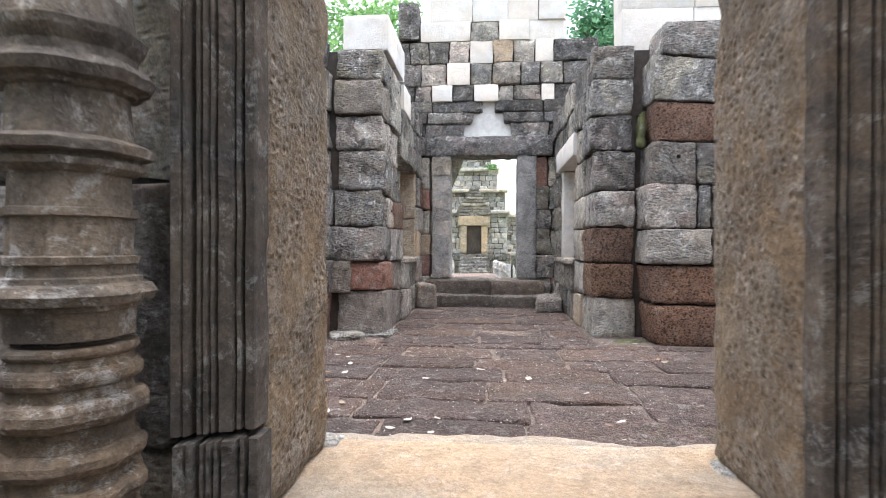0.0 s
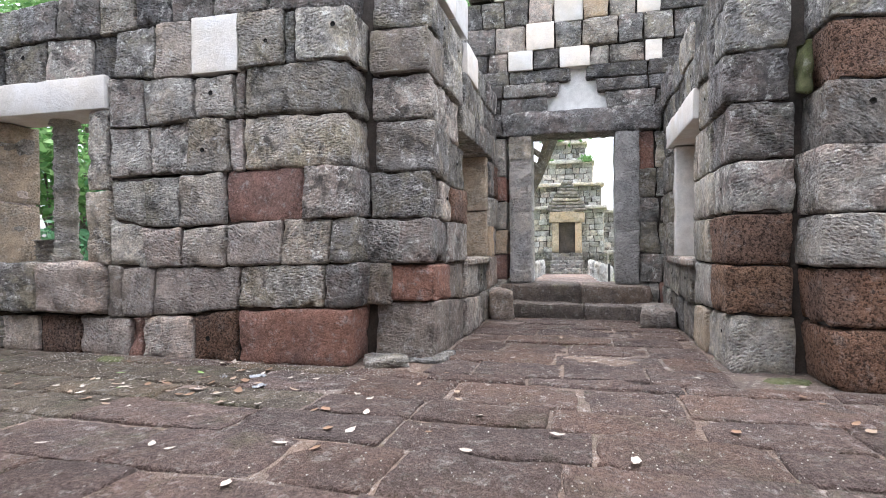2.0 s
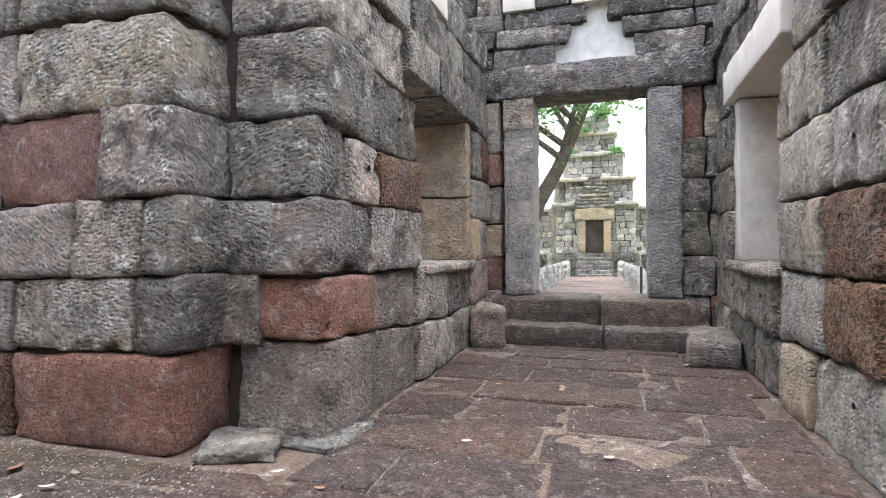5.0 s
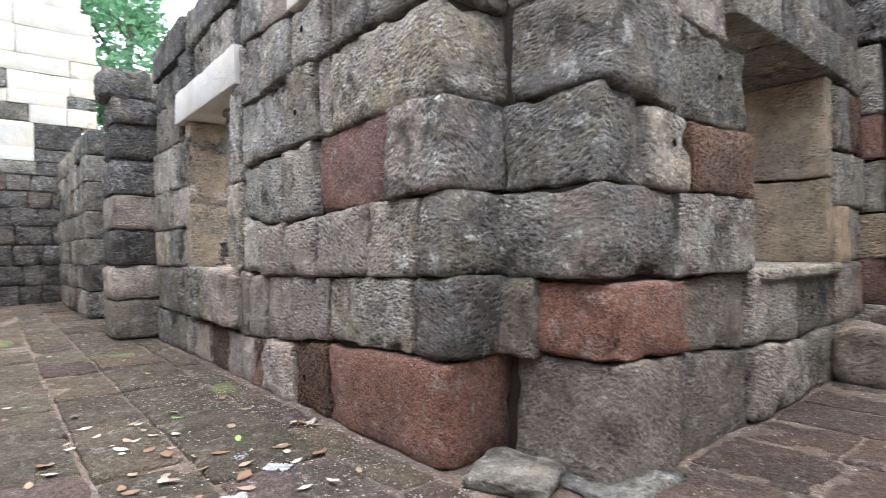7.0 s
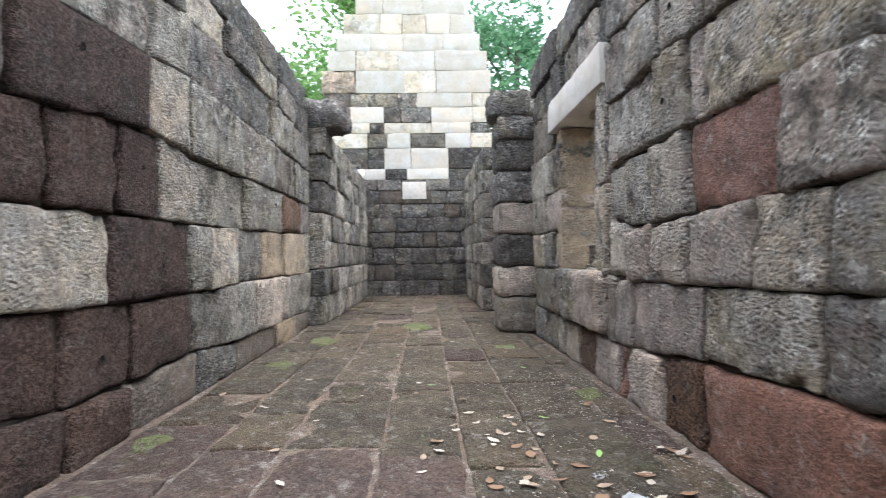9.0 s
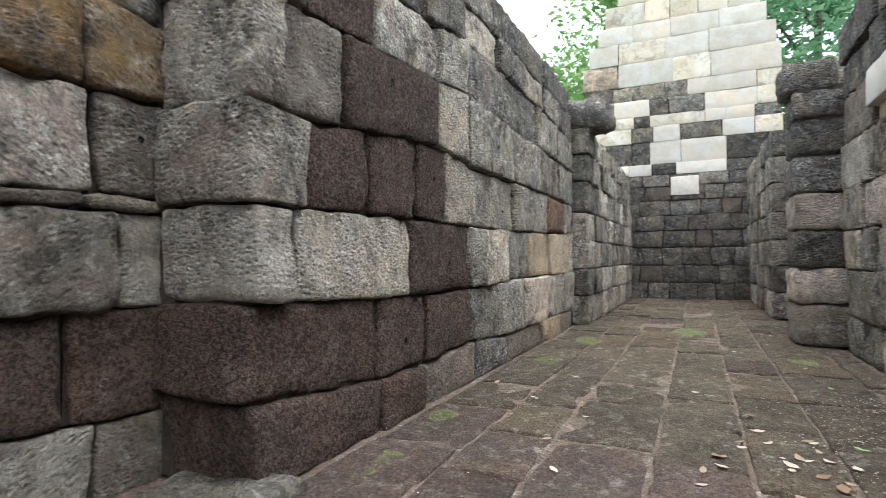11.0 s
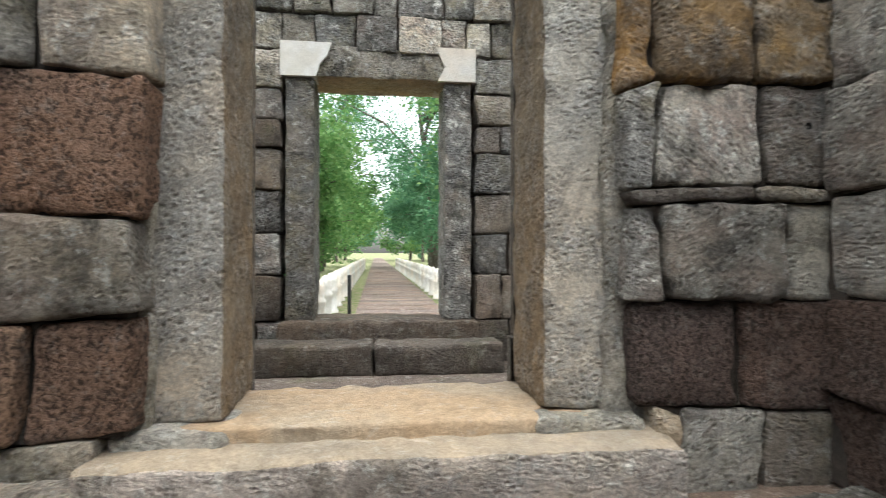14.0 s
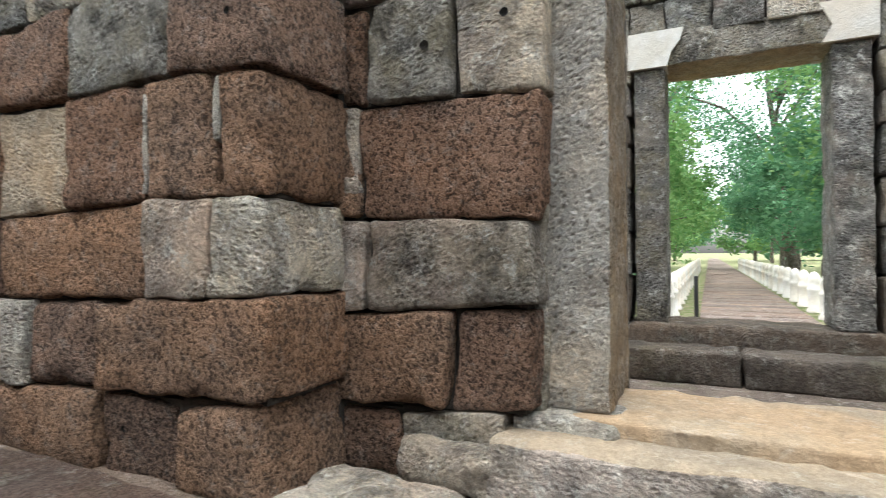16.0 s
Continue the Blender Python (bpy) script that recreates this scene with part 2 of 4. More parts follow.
def leaf_material(name, a, b, through_light=0.35):
    m, nt, bsdf = base_material(name, 0.55)
    geo = nt.nodes.new("ShaderNodeNewGeometry")
    col = mix_color(nt, a, b, geo.outputs["Random Per Island"])
    nt.links.new(col, bsdf.inputs["Base Color"])
    tr = nt.nodes.new("ShaderNodeBsdfTranslucent")
    nt.links.new(col, tr.inputs["Color"])
    mx = nt.nodes.new("ShaderNodeMixShader")
    mx.inputs[0].default_value = through_light
    nt.links.new(bsdf.outputs[0], mx.inputs[1])
    nt.links.new(tr.outputs[0], mx.inputs[2])
    nt.links.new(mx.outputs[0], nt.nodes["Material Output"].inputs["Surface"])
    return m


LEAF = leaf_material("green_foliage", (0.105, 0.24, 0.075), (0.25, 0.4, 0.155), 0.5)
LEAF_TEAL = leaf_material("cool_green_foliage", (0.075, 0.2, 0.105), (0.18, 0.34, 0.19), 0.5)
DRY = leaf_material("dry_leaf", (0.36, 0.29, 0.22), (0.25, 0.18, 0.125), 0.15)
DRY_PALE = leaf_material("bleached_dry_leaf", (0.5, 0.45, 0.385), (0.37, 0.325, 0.27), 0.1)
DRY_DARK = leaf_material("brown_dry_leaf", (0.16, 0.1, 0.07), (0.24, 0.15, 0.09), 0.1)
FRESH = leaf_material("fallen_green_leaf", (0.2, 0.38, 0.12), (0.3, 0.45, 0.15), 0.2)


# ---- builders ----
def link_mesh(name, verts, faces, mat, parent=None, smooth=True):
    me = bpy.data.meshes.new(name)
    me.from_pydata(verts, [], faces)
    me.materials.append(mat)
    if smooth:
        me.polygons.foreach_set("use_smooth", [True] * len(me.polygons))
    me.update()
    ob = new(name, me)
    ob.parent = parent
    return ob


def part(name, bm, mat, parent, label=""):
    me = bpy.data.meshes.new(name)
    bm.to_mesh(me)
    bm.free()
    me.materials.append(mat)
    ob = new(name, me)
    ob.parent = parent
    return tagged(ob, label) if label else ob


def lattice_axis(half, r, step):
    n = max(1, int(round(2 * (half - r) / step)))
    return [-half, -half + 0.35 * r] + [-(half - r) + 2 * (half - r) * k / n for k in range(n + 1)] + [half - 0.35 * r, half]


def block_geo(size, r=0.035, rough=0.012, step=0.09, seed=0.0):
    """A weathered stone block round its own centre: rounded arrises, uneven faces, chipped edges."""
    half = [max(s / 2, 0.012) for s in size]
    r = min(r, *(h * 0.6 for h in half))
    ax = [lattice_axis(h, r, step) for h in half]
    nx, ny, nz = (len(a) for a in ax)
    index, verts = {}, []

    def vert(i, j, k):
        key = (i, j, k)
        if key in index:
            return index[key]
        p = Vector((ax[0][i], ax[1][j], ax[2][k]))
        q = Vector([max(-(half[n] - r), min(half[n] - r, p[n])) for n in range(3)])
        d = p - q
        if d.length > 1e-9:
            d.normalize()
        sp = p * 3.1 + Vector((seed, seed * 1.7, -seed))
        big = noise.noise(sp * 0.9)
        small = noise.noise(p * 13 + Vector((seed, 0, seed)))
        chip = max(0.0, noise.noise(p * 6.5 + Vector((0, seed * 2.3, 0))) - 0.05) * (0.055 if sum(abs(p[n]) > half[n] - r * 1.05 for n in range(3)) > 1 else 0.0)
        mid = noise.noise(p * 6.2 + Vector((seed * 1.3, seed, 4.0)))
        out = q + d * (r + rough * (1.3 * big + 1.0 * mid + 0.8 * small) - chip * min(1.0, r / 0.03))
        index[key] = len(verts)
        verts.append(out)
        return index[key]

    faces = []
    for i in range(nx - 1):
        for j in range(ny - 1):
            faces.append((vert(i, j, 0), vert(i, j + 1, 0), vert(i + 1, j + 1, 0), vert(i + 1, j, 0)))
            faces.append((vert(i, j, nz - 1), vert(i + 1, j, nz - 1), vert(i + 1, j + 1, nz - 1), vert(i, j + 1, nz - 1)))
    for i in range(nx - 1):
        for k in range(nz - 1):
            faces.append((vert(i, 0, k), vert(i + 1, 0, k), vert(i + 1, 0, k + 1), vert(i, 0, k + 1)))
            faces.append((vert(i, ny - 1, k), vert(i, ny - 1, k + 1), vert(i + 1, ny - 1, k + 1), vert(i + 1, ny - 1, k)))
    for j in range(ny - 1):
        for k in range(nz - 1):
            faces.append((vert(0, j, k), vert(0, j, k + 1), vert(0, j + 1, k + 1), vert(0, j + 1, k)))
            faces.append((vert(nx - 1, j, k), vert(nx - 1, j + 1, k), vert(nx - 1, j + 1, k + 1), vert(nx - 1, j, k + 1)))
    return verts, faces


def box_into(verts, faces, lo, hi):
    b = len(verts)
    for x in (lo[0], hi[0]):
        for y in (lo[1], hi[1]):
            for z in (lo[2], hi[2]):
                verts.append((x, y, z))
    for f in ((0, 1, 3, 2), (4, 6, 7, 5), (0, 4, 5, 1), (2, 3, 7, 6), (0, 2, 6, 4), (1, 5, 7, 3)):
        faces.append(tuple(b + n for n in f))


def slab(name, lo, hi, mat, parent=None, r=0.03, rough=0.008, step=0.1, turn=0.0):
    """One stone between two corners, as an object of its own."""
    size = [h - l for l, h in zip(lo, hi)]
    v, f = block_geo(size, r, rough, step, seed=random.uniform(0, 90))
    ob = link_mesh(name, v, f, mat, parent)
    ob.matrix_basis = pose(*((l + h) / 2 for l, h in zip(lo, hi)), 0, 0, turn)
    return ob


def courses_auto(u0, u1, beds, palette, length=0.62, openings=(), rnd=None):
    """Courses of blocks of uneven length. openings: (u0, u1, z0, z1), left free."""
    rnd = rnd or random
    rows = []
    for z0, z1 in zip(beds, beds[1:]):
        spans = [(u0, u1)]
        for a, b, lo, hi in openings:
            if lo < (z0 + z1) / 2 < hi:
                spans = [s for p, q in spans for s in ((p, min(q, a)), (max(p, b), q)) if s[1] - s[0] > 0.05]
        for p, q in spans:
            cuts, at = [p], p
            while q - at > 1.25 * length:
                at += length * rnd.uniform(0.6, 1.3)
                if q - at > 0.4 * length:
                    cuts.append(at)
            cuts.append(q)
            rows.append((z0, z1, cuts, "".join(rnd.choice(palette) for _ in cuts[1:])))
    return rows


def masonry(name, origin, along, thick, rows, label, step=0.1, jut=0.03, r=0.03, thing=None):
    """A wall of single blocks on a dark core. origin: a point of its face at the ground; along: the angle of its length, its face to the right of it.
    Each row: lower bed, upper bed (one height, or one at each cut), cuts, stones."""
    a = radians(along)
    o = Vector(origin)
    core_v, core_f, blocks = [], [], []
    for z0, z1, cuts, mats in rows:
        lows = z0 if isinstance(z0, list) else [z0] * len(cuts)
        tops = z1 if isinstance(z1, list) else [z1] * len(cuts)
        lean = [random.uniform(-0.022, 0.022) for _ in cuts]
        for k, (c0, c1) in enumerate(zip(cuts, cuts[1:])):
            if mats[k] == ".":
                continue
            blocks.append((c0, c1, lows[k], lows[k + 1], tops[k], tops[k + 1], lean[k], lean[k + 1], mats[k]))
            box_into(core_v, core_f, (c0 + (0.06 if k == 0 or mats[k - 1] == "." else -0.004), 0.065, (lows[k] + lows[k + 1]) / 2 + 0.002),
                     (c1 - (0.06 if k == len(mats) - 1 or mats[k + 1] == "." else -0.004), thick - 0.065, (tops[k] + tops[k + 1]) / 2 + 0.004))
    core = link_mesh(name, core_v, core_f, MORTAR, None, False)
    core.matrix_basis = Matrix.Translation(o) @ Matrix.Rotation(a, 4, "Z")
    if thing:
        core.parent = thing
    else:
        tagged(core, label, "wall", "", "structure")
    for c0, c1, bl, br, tl, tr_, s0, s1, m in blocks:
        white = m in "wv"
        gap = random.uniform(0.004, 0.01) if white else random.uniform(0.006, 0.026)
        z0, z1 = (bl + br) / 2, (tl + tr_) / 2
        size = (c1 - c0 - gap, thick, max(0.04, z1 - z0 - gap + 0.01))
        v, f = block_geo(size, r * random.uniform(0.55, 1.25) * (0.25 if white else 1.4 if m in "lob" else 1), 0.003 if white else 0.0095, step, random.uniform(0, 90))
        # lean the ends and tilt the beds of the block to meet its neighbours
        if not white:
            for p in v:
                s, q = p.x / size[0] + 0.5, p.z / size[2] + 0.5
                low, top = (bl - z0) * (1 - s) + (br - z0) * s, (tl - z1) * (1 - s) + (tr_ - z1) * s
                p.z += low * (1 - q) + top * q
                p.x += (s0 * (1 - s) + s1 * s) * (q - 0.5) * 2
        b = link_mesh("block", v, f, STONES[m], core)
        # A dark shallow dish whose colour stands in for a lifting hole's shade.
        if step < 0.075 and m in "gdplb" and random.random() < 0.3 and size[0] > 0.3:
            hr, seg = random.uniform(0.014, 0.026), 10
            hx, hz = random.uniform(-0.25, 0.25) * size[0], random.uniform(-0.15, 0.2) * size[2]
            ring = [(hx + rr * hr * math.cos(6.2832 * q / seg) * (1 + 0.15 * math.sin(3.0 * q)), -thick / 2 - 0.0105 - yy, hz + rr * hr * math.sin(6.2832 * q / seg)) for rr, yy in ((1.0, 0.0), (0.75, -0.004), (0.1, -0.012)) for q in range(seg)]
            link_mesh("lifting_hole", ring, [(i * seg + q, i * seg + (q + 1) % seg, (i + 1) * seg + (q + 1) % seg, (i + 1) * seg + q) for i in range(2) for q in range(seg)] + [tuple(range(2 * seg, 3 * seg))], HOLE_SHADE, b)
        b.matrix_basis = pose((c0 + c1) / 2, thick / 2 + random.uniform(-jut, jut), (z0 + z1) / 2, random.uniform(-0.8, 0.8), random.uniform(-0.3, 0.3), random.uniform(-1.0, 1.0))
    return core


# ---- ground and floors ----
BEDS = (0.0, 0.47, 0.92, 1.38, 1.85, 2.36, 2.81, 3.26, 3.7)


def sheet(name, lo, hi, z, mat, label, category, cell=0.5, wave=0.0):
    nx, ny = max(1, int((hi[0] - lo[0]) / cell)), max(1, int((hi[1] - lo[1]) / cell))
    vs = [(lo[0] + (hi[0] - lo[0]) * i / nx, lo[1] + (hi[1] - lo[1]) * j / ny, 0) for j in range(ny + 1) for i in range(nx + 1)]
    vs = [(x, y, z + wave * noise.noise(Vector((x * 0.9, y * 0.9, 3.3))) + wave * 0.5 * noise.noise(Vector((x * 4, y * 4, 1.3)))) for x, y, _ in vs]
    fs = [(j * (nx + 1) + i, j * (nx + 1) + i + 1, (j + 1) * (nx + 1) + i + 1, (j + 1) * (nx + 1) + i) for j in range(ny) for i in range(nx)]
    return tagged(link_mesh(name, vs, fs, mat), label, category, "", "structure")


ground = sheet("ground", (-1500, -1500), (1500, 1500), -0.62, GRASS, "grass and bare earth round the ruin", "ground", 60)
floor = sheet("floor", (-15.6, 2.3), (9.0, 11.0), -0.021, SAND, "reddish grit floor between worn laterite pavers", "floor", 0.08, 0.024)
floor_vest = sheet("floor_vestibule", (-1.9, -1.4), (2.5, 2.4), -0.10, SAND, "gritty vestibule floor behind the stepped doorway", "floor", 0.3, 0.01)

# ---- walls ----
PAL = "gggddgpgd"


def wavy(base, *courses):
    """Courses with uneven beds: (cuts, heights of the upper bed at the cuts, stones), each resting on the one below."""
    rows, us, zs = [], [-100, 100], [base, base]
    for cuts, tops, mats in courses:
        tops = tops if isinstance(tops, list) else [tops] * len(cuts)
        rows.append(([float(np.interp(c, us, zs)) for c in cuts], tops, cuts, mats))
        us, zs = cuts, tops
    return rows


def flip(rows, at=0.0):
    """The same courses for a wall that runs the other way."""
    return [(a[::-1] if isinstance(a, list) else a, b[::-1] if isinstance(b, list) else b, [at - c for c in reversed(cs)], m[::-1]) for a, b, cs, m in rows]


NW_LOW = wavy(
    -0.03,
    ([-7.6, -6.95, -6.3, -6.0, -5.47, -4.89, -4.24, -4.08, -3.48, -2.98, -1.78], [0.4, 0.4, 0.4, 0.36, 0.37, 0.38, 0.38, 0.39, 0.41, 0.49, 0.53], "dgpklkrklr"),
    ([-7.6, -6.9, -6.5, -4.52, -4.36, -3.95, -2.96, -2.04, -1.72], [0.93, 0.93, 0.93, 0.92, 0.9, 0.89, 0.91, 0.94, 0.95], "gg.mkkgd"),
    ([-7.6, -6.95, -6.5, -6.08, -4.5, -4.05, -3.6, -3.09, -2.48, -1.98, -1.74], [1.38, 1.38, 1.38, 1.38, 1.4, 1.31, 1.3, 1.33, 1.36, 1.35, 1.38], "gdg.pkkkgd"),
    ([-7.6, -6.8, -6.08, -4.5, -4.06, -3.63, -3.1, -2.25, -1.73], [1.85, 1.85, 1.85, 1.83, 1.8, 1.83, 1.85, 1.86, 1.84], "gk.pgprd"))
NW_TOP = wavy(
    1.845,
    ([-7.6, -6.55, -6.08, -4.5, -3.99, -3.51, -3.06, -2.89, -1.77], [2.36, 2.36, 2.4, 2.35, 2.33, 2.38, 2.36, 2.37, 2.35], "pg.pggkg"),
    ([-7.6, -6.45, -4.48, -4.02, -3.44, -2.98, -2.88, -1.78], [2.9, 2.91, 2.88, 2.82, 2.8, 2.8, 2.86, 2.83], "g.dgpgg"),
    ([-7.6, -6.4, -5.95, -5.33, -4.71, -4.38, -3.88, -3.45, -2.93, -2.45, -2.32, -1.75], [3.3, 3.32, 3.33, 3.36, 3.31, 3.32, 3.36, 3.35, 3.38, 3.36, 3.35, 3.31], "dndgndkwgdg"),
    ([-7.6, -6.2, -5.7, -5.15, -4.59, -4.12, -3.71, -3.2, -2.6, -1.82], [3.7, 3.74, 3.75, 3.77, 3.72, 3.72, 3.7, 3.75, 3.72, 3.7], "ndndgnddn"))
masonry("wall_north_west", (0, 6.5, 0), 0, 0.5, NW_LOW + NW_TOP, "weathered grey and red stone block gallery wall with a window", 0.055)
wr = random.Random(5)
masonry("wall_north_pilaster", (0, 6.0, 0), 0, 0.95, courses_auto(-8.4, -7.62, (0.0, 0.5, 0.95, 1.4, 1.85, 2.3, 2.75, 3.12), "gdkgmn", 0.9, rnd=wr), "dark block pilaster beside the gallery window", 0.08, 0.04, 0.06)
masonry("wall_north_far", (0, 6.5, 0), 0, 0.5, courses_auto(-10.7, -8.42, BEDS, PAL, 0.6, rnd=wr), "weathered grey block gallery wall")
masonry("wall_north_end", (0, 6.1, 0), 0, 0.6, courses_auto(-15.5, -10.72, BEDS[:8], PAL + "o", 0.6, rnd=wr), "weathered grey block gallery wall")

PASSAGE_W = wavy(
    -0.03,
    ([6.9, 7.46, 8.35, 9.4, 10.2, 10.9], [0.56, 0.54, 0.45, 0.4, 0.42, 0.45], "mmgdg"),
    ([6.88, 7.58, 8.37, 9.2, 10.08, 10.9], [0.93, 0.91, 0.92, 0.92, 0.92, 0.92], "rmpgk"),
    ([6.86, 7.51, 8.45, 10.15, 10.5, 11.0], [1.37, 1.36, 1.36, 1.4, 1.4, 1.4], "dg.tp"),
    ([6.88, 7.21, 7.64, 8.45, 10.15, 11.0], [1.82, 1.79, 1.74, 1.77, 1.86, 1.86], "dpl.p"),
    ([6.88, 7.54, 8.45, 10.15, 10.55, 10.95], [2.33, 2.3, 2.26, 2.4, 2.4, 2.4], "dg.dl"),
    ([6.9, 7.6, 8.2, 10.45, 10.95], [2.78, 2.76, 2.74, 2.81, 2.81], "gg.d"),
    ([6.86, 7.5, 8.3, 9.0, 9.9, 10.95], 3.22, "mgdgd"),
    ([6.92, 7.8, 8.5, 9.2, 10.1, 10.95], 3.62, "dgwdd"))
wall_w = masonry("wall_passage_west", (-1.1, 0, 0), 90, 0.6, PASSAGE_W + [(3.69, 4.15, [7.2, 7.95, 8.6], "ww")], "weathered grey block passage wall with a window", 0.055)
PASSAGE_E = wavy(
    -0.03,
    ([7.02, 7.9, 8.5, 9.3, 10.1, 10.9], [0.49, 0.45, 0.42, 0.42, 0.45, 0.45], "ptgdg"),
    ([6.98, 7.7, 8.6, 9.5, 10.2, 10.9], 0.91, "opggd"),
    ([6.99, 7.7, 8.6, 10.15, 10.5, 11.0], [1.36, 1.36, 1.36, 1.4, 1.4, 1.4], "lp.gd"),
    ([6.97, 7.6, 8.55, 10.15, 11.0], [1.81, 1.8, 1.8, 1.86, 1.86], "gp.g"),
    ([6.98, 7.7, 8.6, 10.15, 10.55, 10.95], [2.3, 2.3, 2.3, 2.4, 2.4, 2.4], "dg.gd"),
    ([6.98, 7.6, 8.2, 10.45, 10.95], [2.73, 2.75, 2.76, 2.81, 2.81], "ng.d"),
    ([6.96, 7.5, 8.3, 9.0, 9.9, 10.95], 3.18, "dndnd"),
    ([7.0, 7.8, 8.5, 9.2, 10.1, 10.95], 3.6, "dngdn"))
masonry("wall_passage_east", (1.5, 17.9, 0), -90, 0.5, flip(PASSAGE_E, 17.9), "dark weathered block passage wall with a window", 0.06)
er = random.Random(9)
NE = wavy(
    -0.03,
    ([2.09, 3.04, 4.0, 5.0], 0.46, "lol"),
    ([2.06, 3.22, 4.1, 5.0], 0.91, "lol"),
    ([2.03, 2.76, 3.6, 5.0], 1.33, "pgg"),
    ([2.04, 2.6, 2.74, 3.05, 3.9, 5.0], [1.85, 1.83, 1.82, 1.81, 1.8, 1.8], "gdglg"),
    ([2.08, 2.59, 3.04, 4.0, 5.0], [2.33, 2.31, 2.28, 2.28, 2.3], "gdkg"),
    ([2.13, 2.91, 3.9, 5.0], [2.81, 2.75, 2.75, 2.75], "llg"),
    ([2.1, 2.94, 3.9, 5.0], [3.33, 3.23, 3.23, 3.25], "dnd"),
    ([2.2, 3.1, 4.1, 5.0], 3.7, "dgd"))
masonry("wall_north_east", (0, 6.55, 0), 0, 0.6, NE + courses_auto(5.02, 9.0, BEDS, PAL, 0.7, rnd=er), "dark weathered block gallery wall", 0.07)

SW_LOW = wavy(
    -0.03,
    ([-8.9, -7.9, -6.85, -5.5, -4.56, -3.5, -2.9, -1.78], [0.27, 0.27, 0.27, 0.26, 0.35, 0.3, 0.31, 0.42], "mtmnmbb"),
    ([-8.9, -7.6, -6.1, -5.2, -4.45, -3.58, -2.9, -1.74], [0.86, 0.86, 0.86, 0.84, 0.82, 0.82, 0.85, 0.89], "gkpgbbb"),
    ([-8.9, -8.6, -7.4, -6.4, -5.6, -4.87, -4.43, -3.32, -2.07, -1.76], [1.5, 1.48, 1.44, 1.42, 1.4, 1.39, 1.4, 1.39, 1.37, 1.38], "gttgppbpp"),
    ([-8.9, -8.3, -7.3, -6.6, -5.78, -4.6, -3.93, -3.42, -2.78, -2.17, -1.72], [1.95, 1.95, 1.97, 1.97, 1.96, 1.93, 2.0, 1.98, 1.92, 1.84, 1.88], "glggppbbbg"))
SW_TOP = wavy(
    1.93,
    ([-8.9, -7.9, -6.9, -5.74, -4.4, -3.78, -2.53, -2.02, -1.76], [2.5, 2.52, 2.55, 2.56, 2.58, 2.53, 2.46, 2.43, 2.45], "dgdgpbmg"),
    ([-8.9, -7.8, -6.8, -5.46, -4.4, -3.84, -2.9, -2.2, -1.74], [3.0, 3.05, 3.1, 3.1, 3.08, 3.0, 2.93, 2.92, 2.9], "dgndpgbm"),
    ([-8.9, -8.0, -7.1, -6.2, -5.3, -4.4, -3.6, -2.6, -1.72], 3.45, "ndgdpdnd"),
    ([-8.9, -8.1, -7.2, -6.1, -5.2, -4.5, -3.5, -2.6, -1.8], 3.85, "nndnddnd"))
SW_TOP[0] = ([float(np.interp(c, SW_LOW[3][2], SW_LOW[3][1])) for c in SW_TOP[0][2]],) + SW_TOP[0][1:]
sr = random.Random(3)
# the face looks north: the wall runs towards -x
masonry("wall_south_west", (0, 3.07, 0), 180, 0.66, flip(SW_LOW + SW_TOP), "laterite and pale sandstone block gallery wall", 0.06)
masonry("wall_south_end", (0, 3.33, 0), 180, 0.6, flip(courses_auto(-15.5, -8.92, BEDS[:8], PAL, 0.6, rnd=sr)), "weathered grey block gallery wall")
DOOR_W = wavy(
    -0.05,
    ([-1.82, -1.45, -1.03, -0.88], [0.33, 0.35, 0.37, 0.38], "mpt"),
    ([-1.86, -1.34, -0.79], [0.86, 0.875, 0.88], "bb"),
    ([-1.86, -1.57, -0.93, -0.77], [1.35, 1.345, 1.33, 1.31], "pgd"),
    ([-1.86, -1.4, -0.77], [1.42, 1.42, 1.39], "ms"),
    ([-1.86, -1.45, -0.91, -0.74], [1.93, 1.91, 1.91, 1.84], "dgd"),
    ([-1.86, -1.4, -0.9, -0.74], [2.33, 2.36, 2.36, 2.36], "yyy"),
    ([-1.86, -1.2, -0.76], 2.85, "dg"), ([-1.86, -1.5, -0.78], 3.35, "gd"), ([-1.86, -0.8], 3.85, "d"))
masonry("wall_door_west", (0, 2.42, 0), 180, 0.6, flip(DOOR_W), "stained block wall beside the inner doorway", 0.06)
DOOR_E = wavy(
    -0.05,
    ([1.5, 2.06, 2.46], [0.35, 0.29, 0.3], "pl"),
    ([1.35, 1.76, 2.46], [0.84, 0.81, 0.77], "lo"),
    ([1.34, 2.24, 2.46], [1.23, 1.26, 1.28], "gk"),
    ([1.32, 2.3, 2.46], [1.82, 1.85, 1.86], "lo"),
    ([1.3, 1.75, 2.24, 2.46], [2.36, 2.36, 2.38, 2.4], "pgl"),
    ([1.39, 1.9, 2.46], 2.88, "dg"), ([1.39, 2.46], 3.38, "d"), ([1.4, 1.9, 2.46], 3.85, "gd"))
masonry("wall_door_east", (0, 2.48, 0), 180, 0.66, flip(DOOR_E), "brown laterite and grey block wall beside the inner doorway", 0.06)
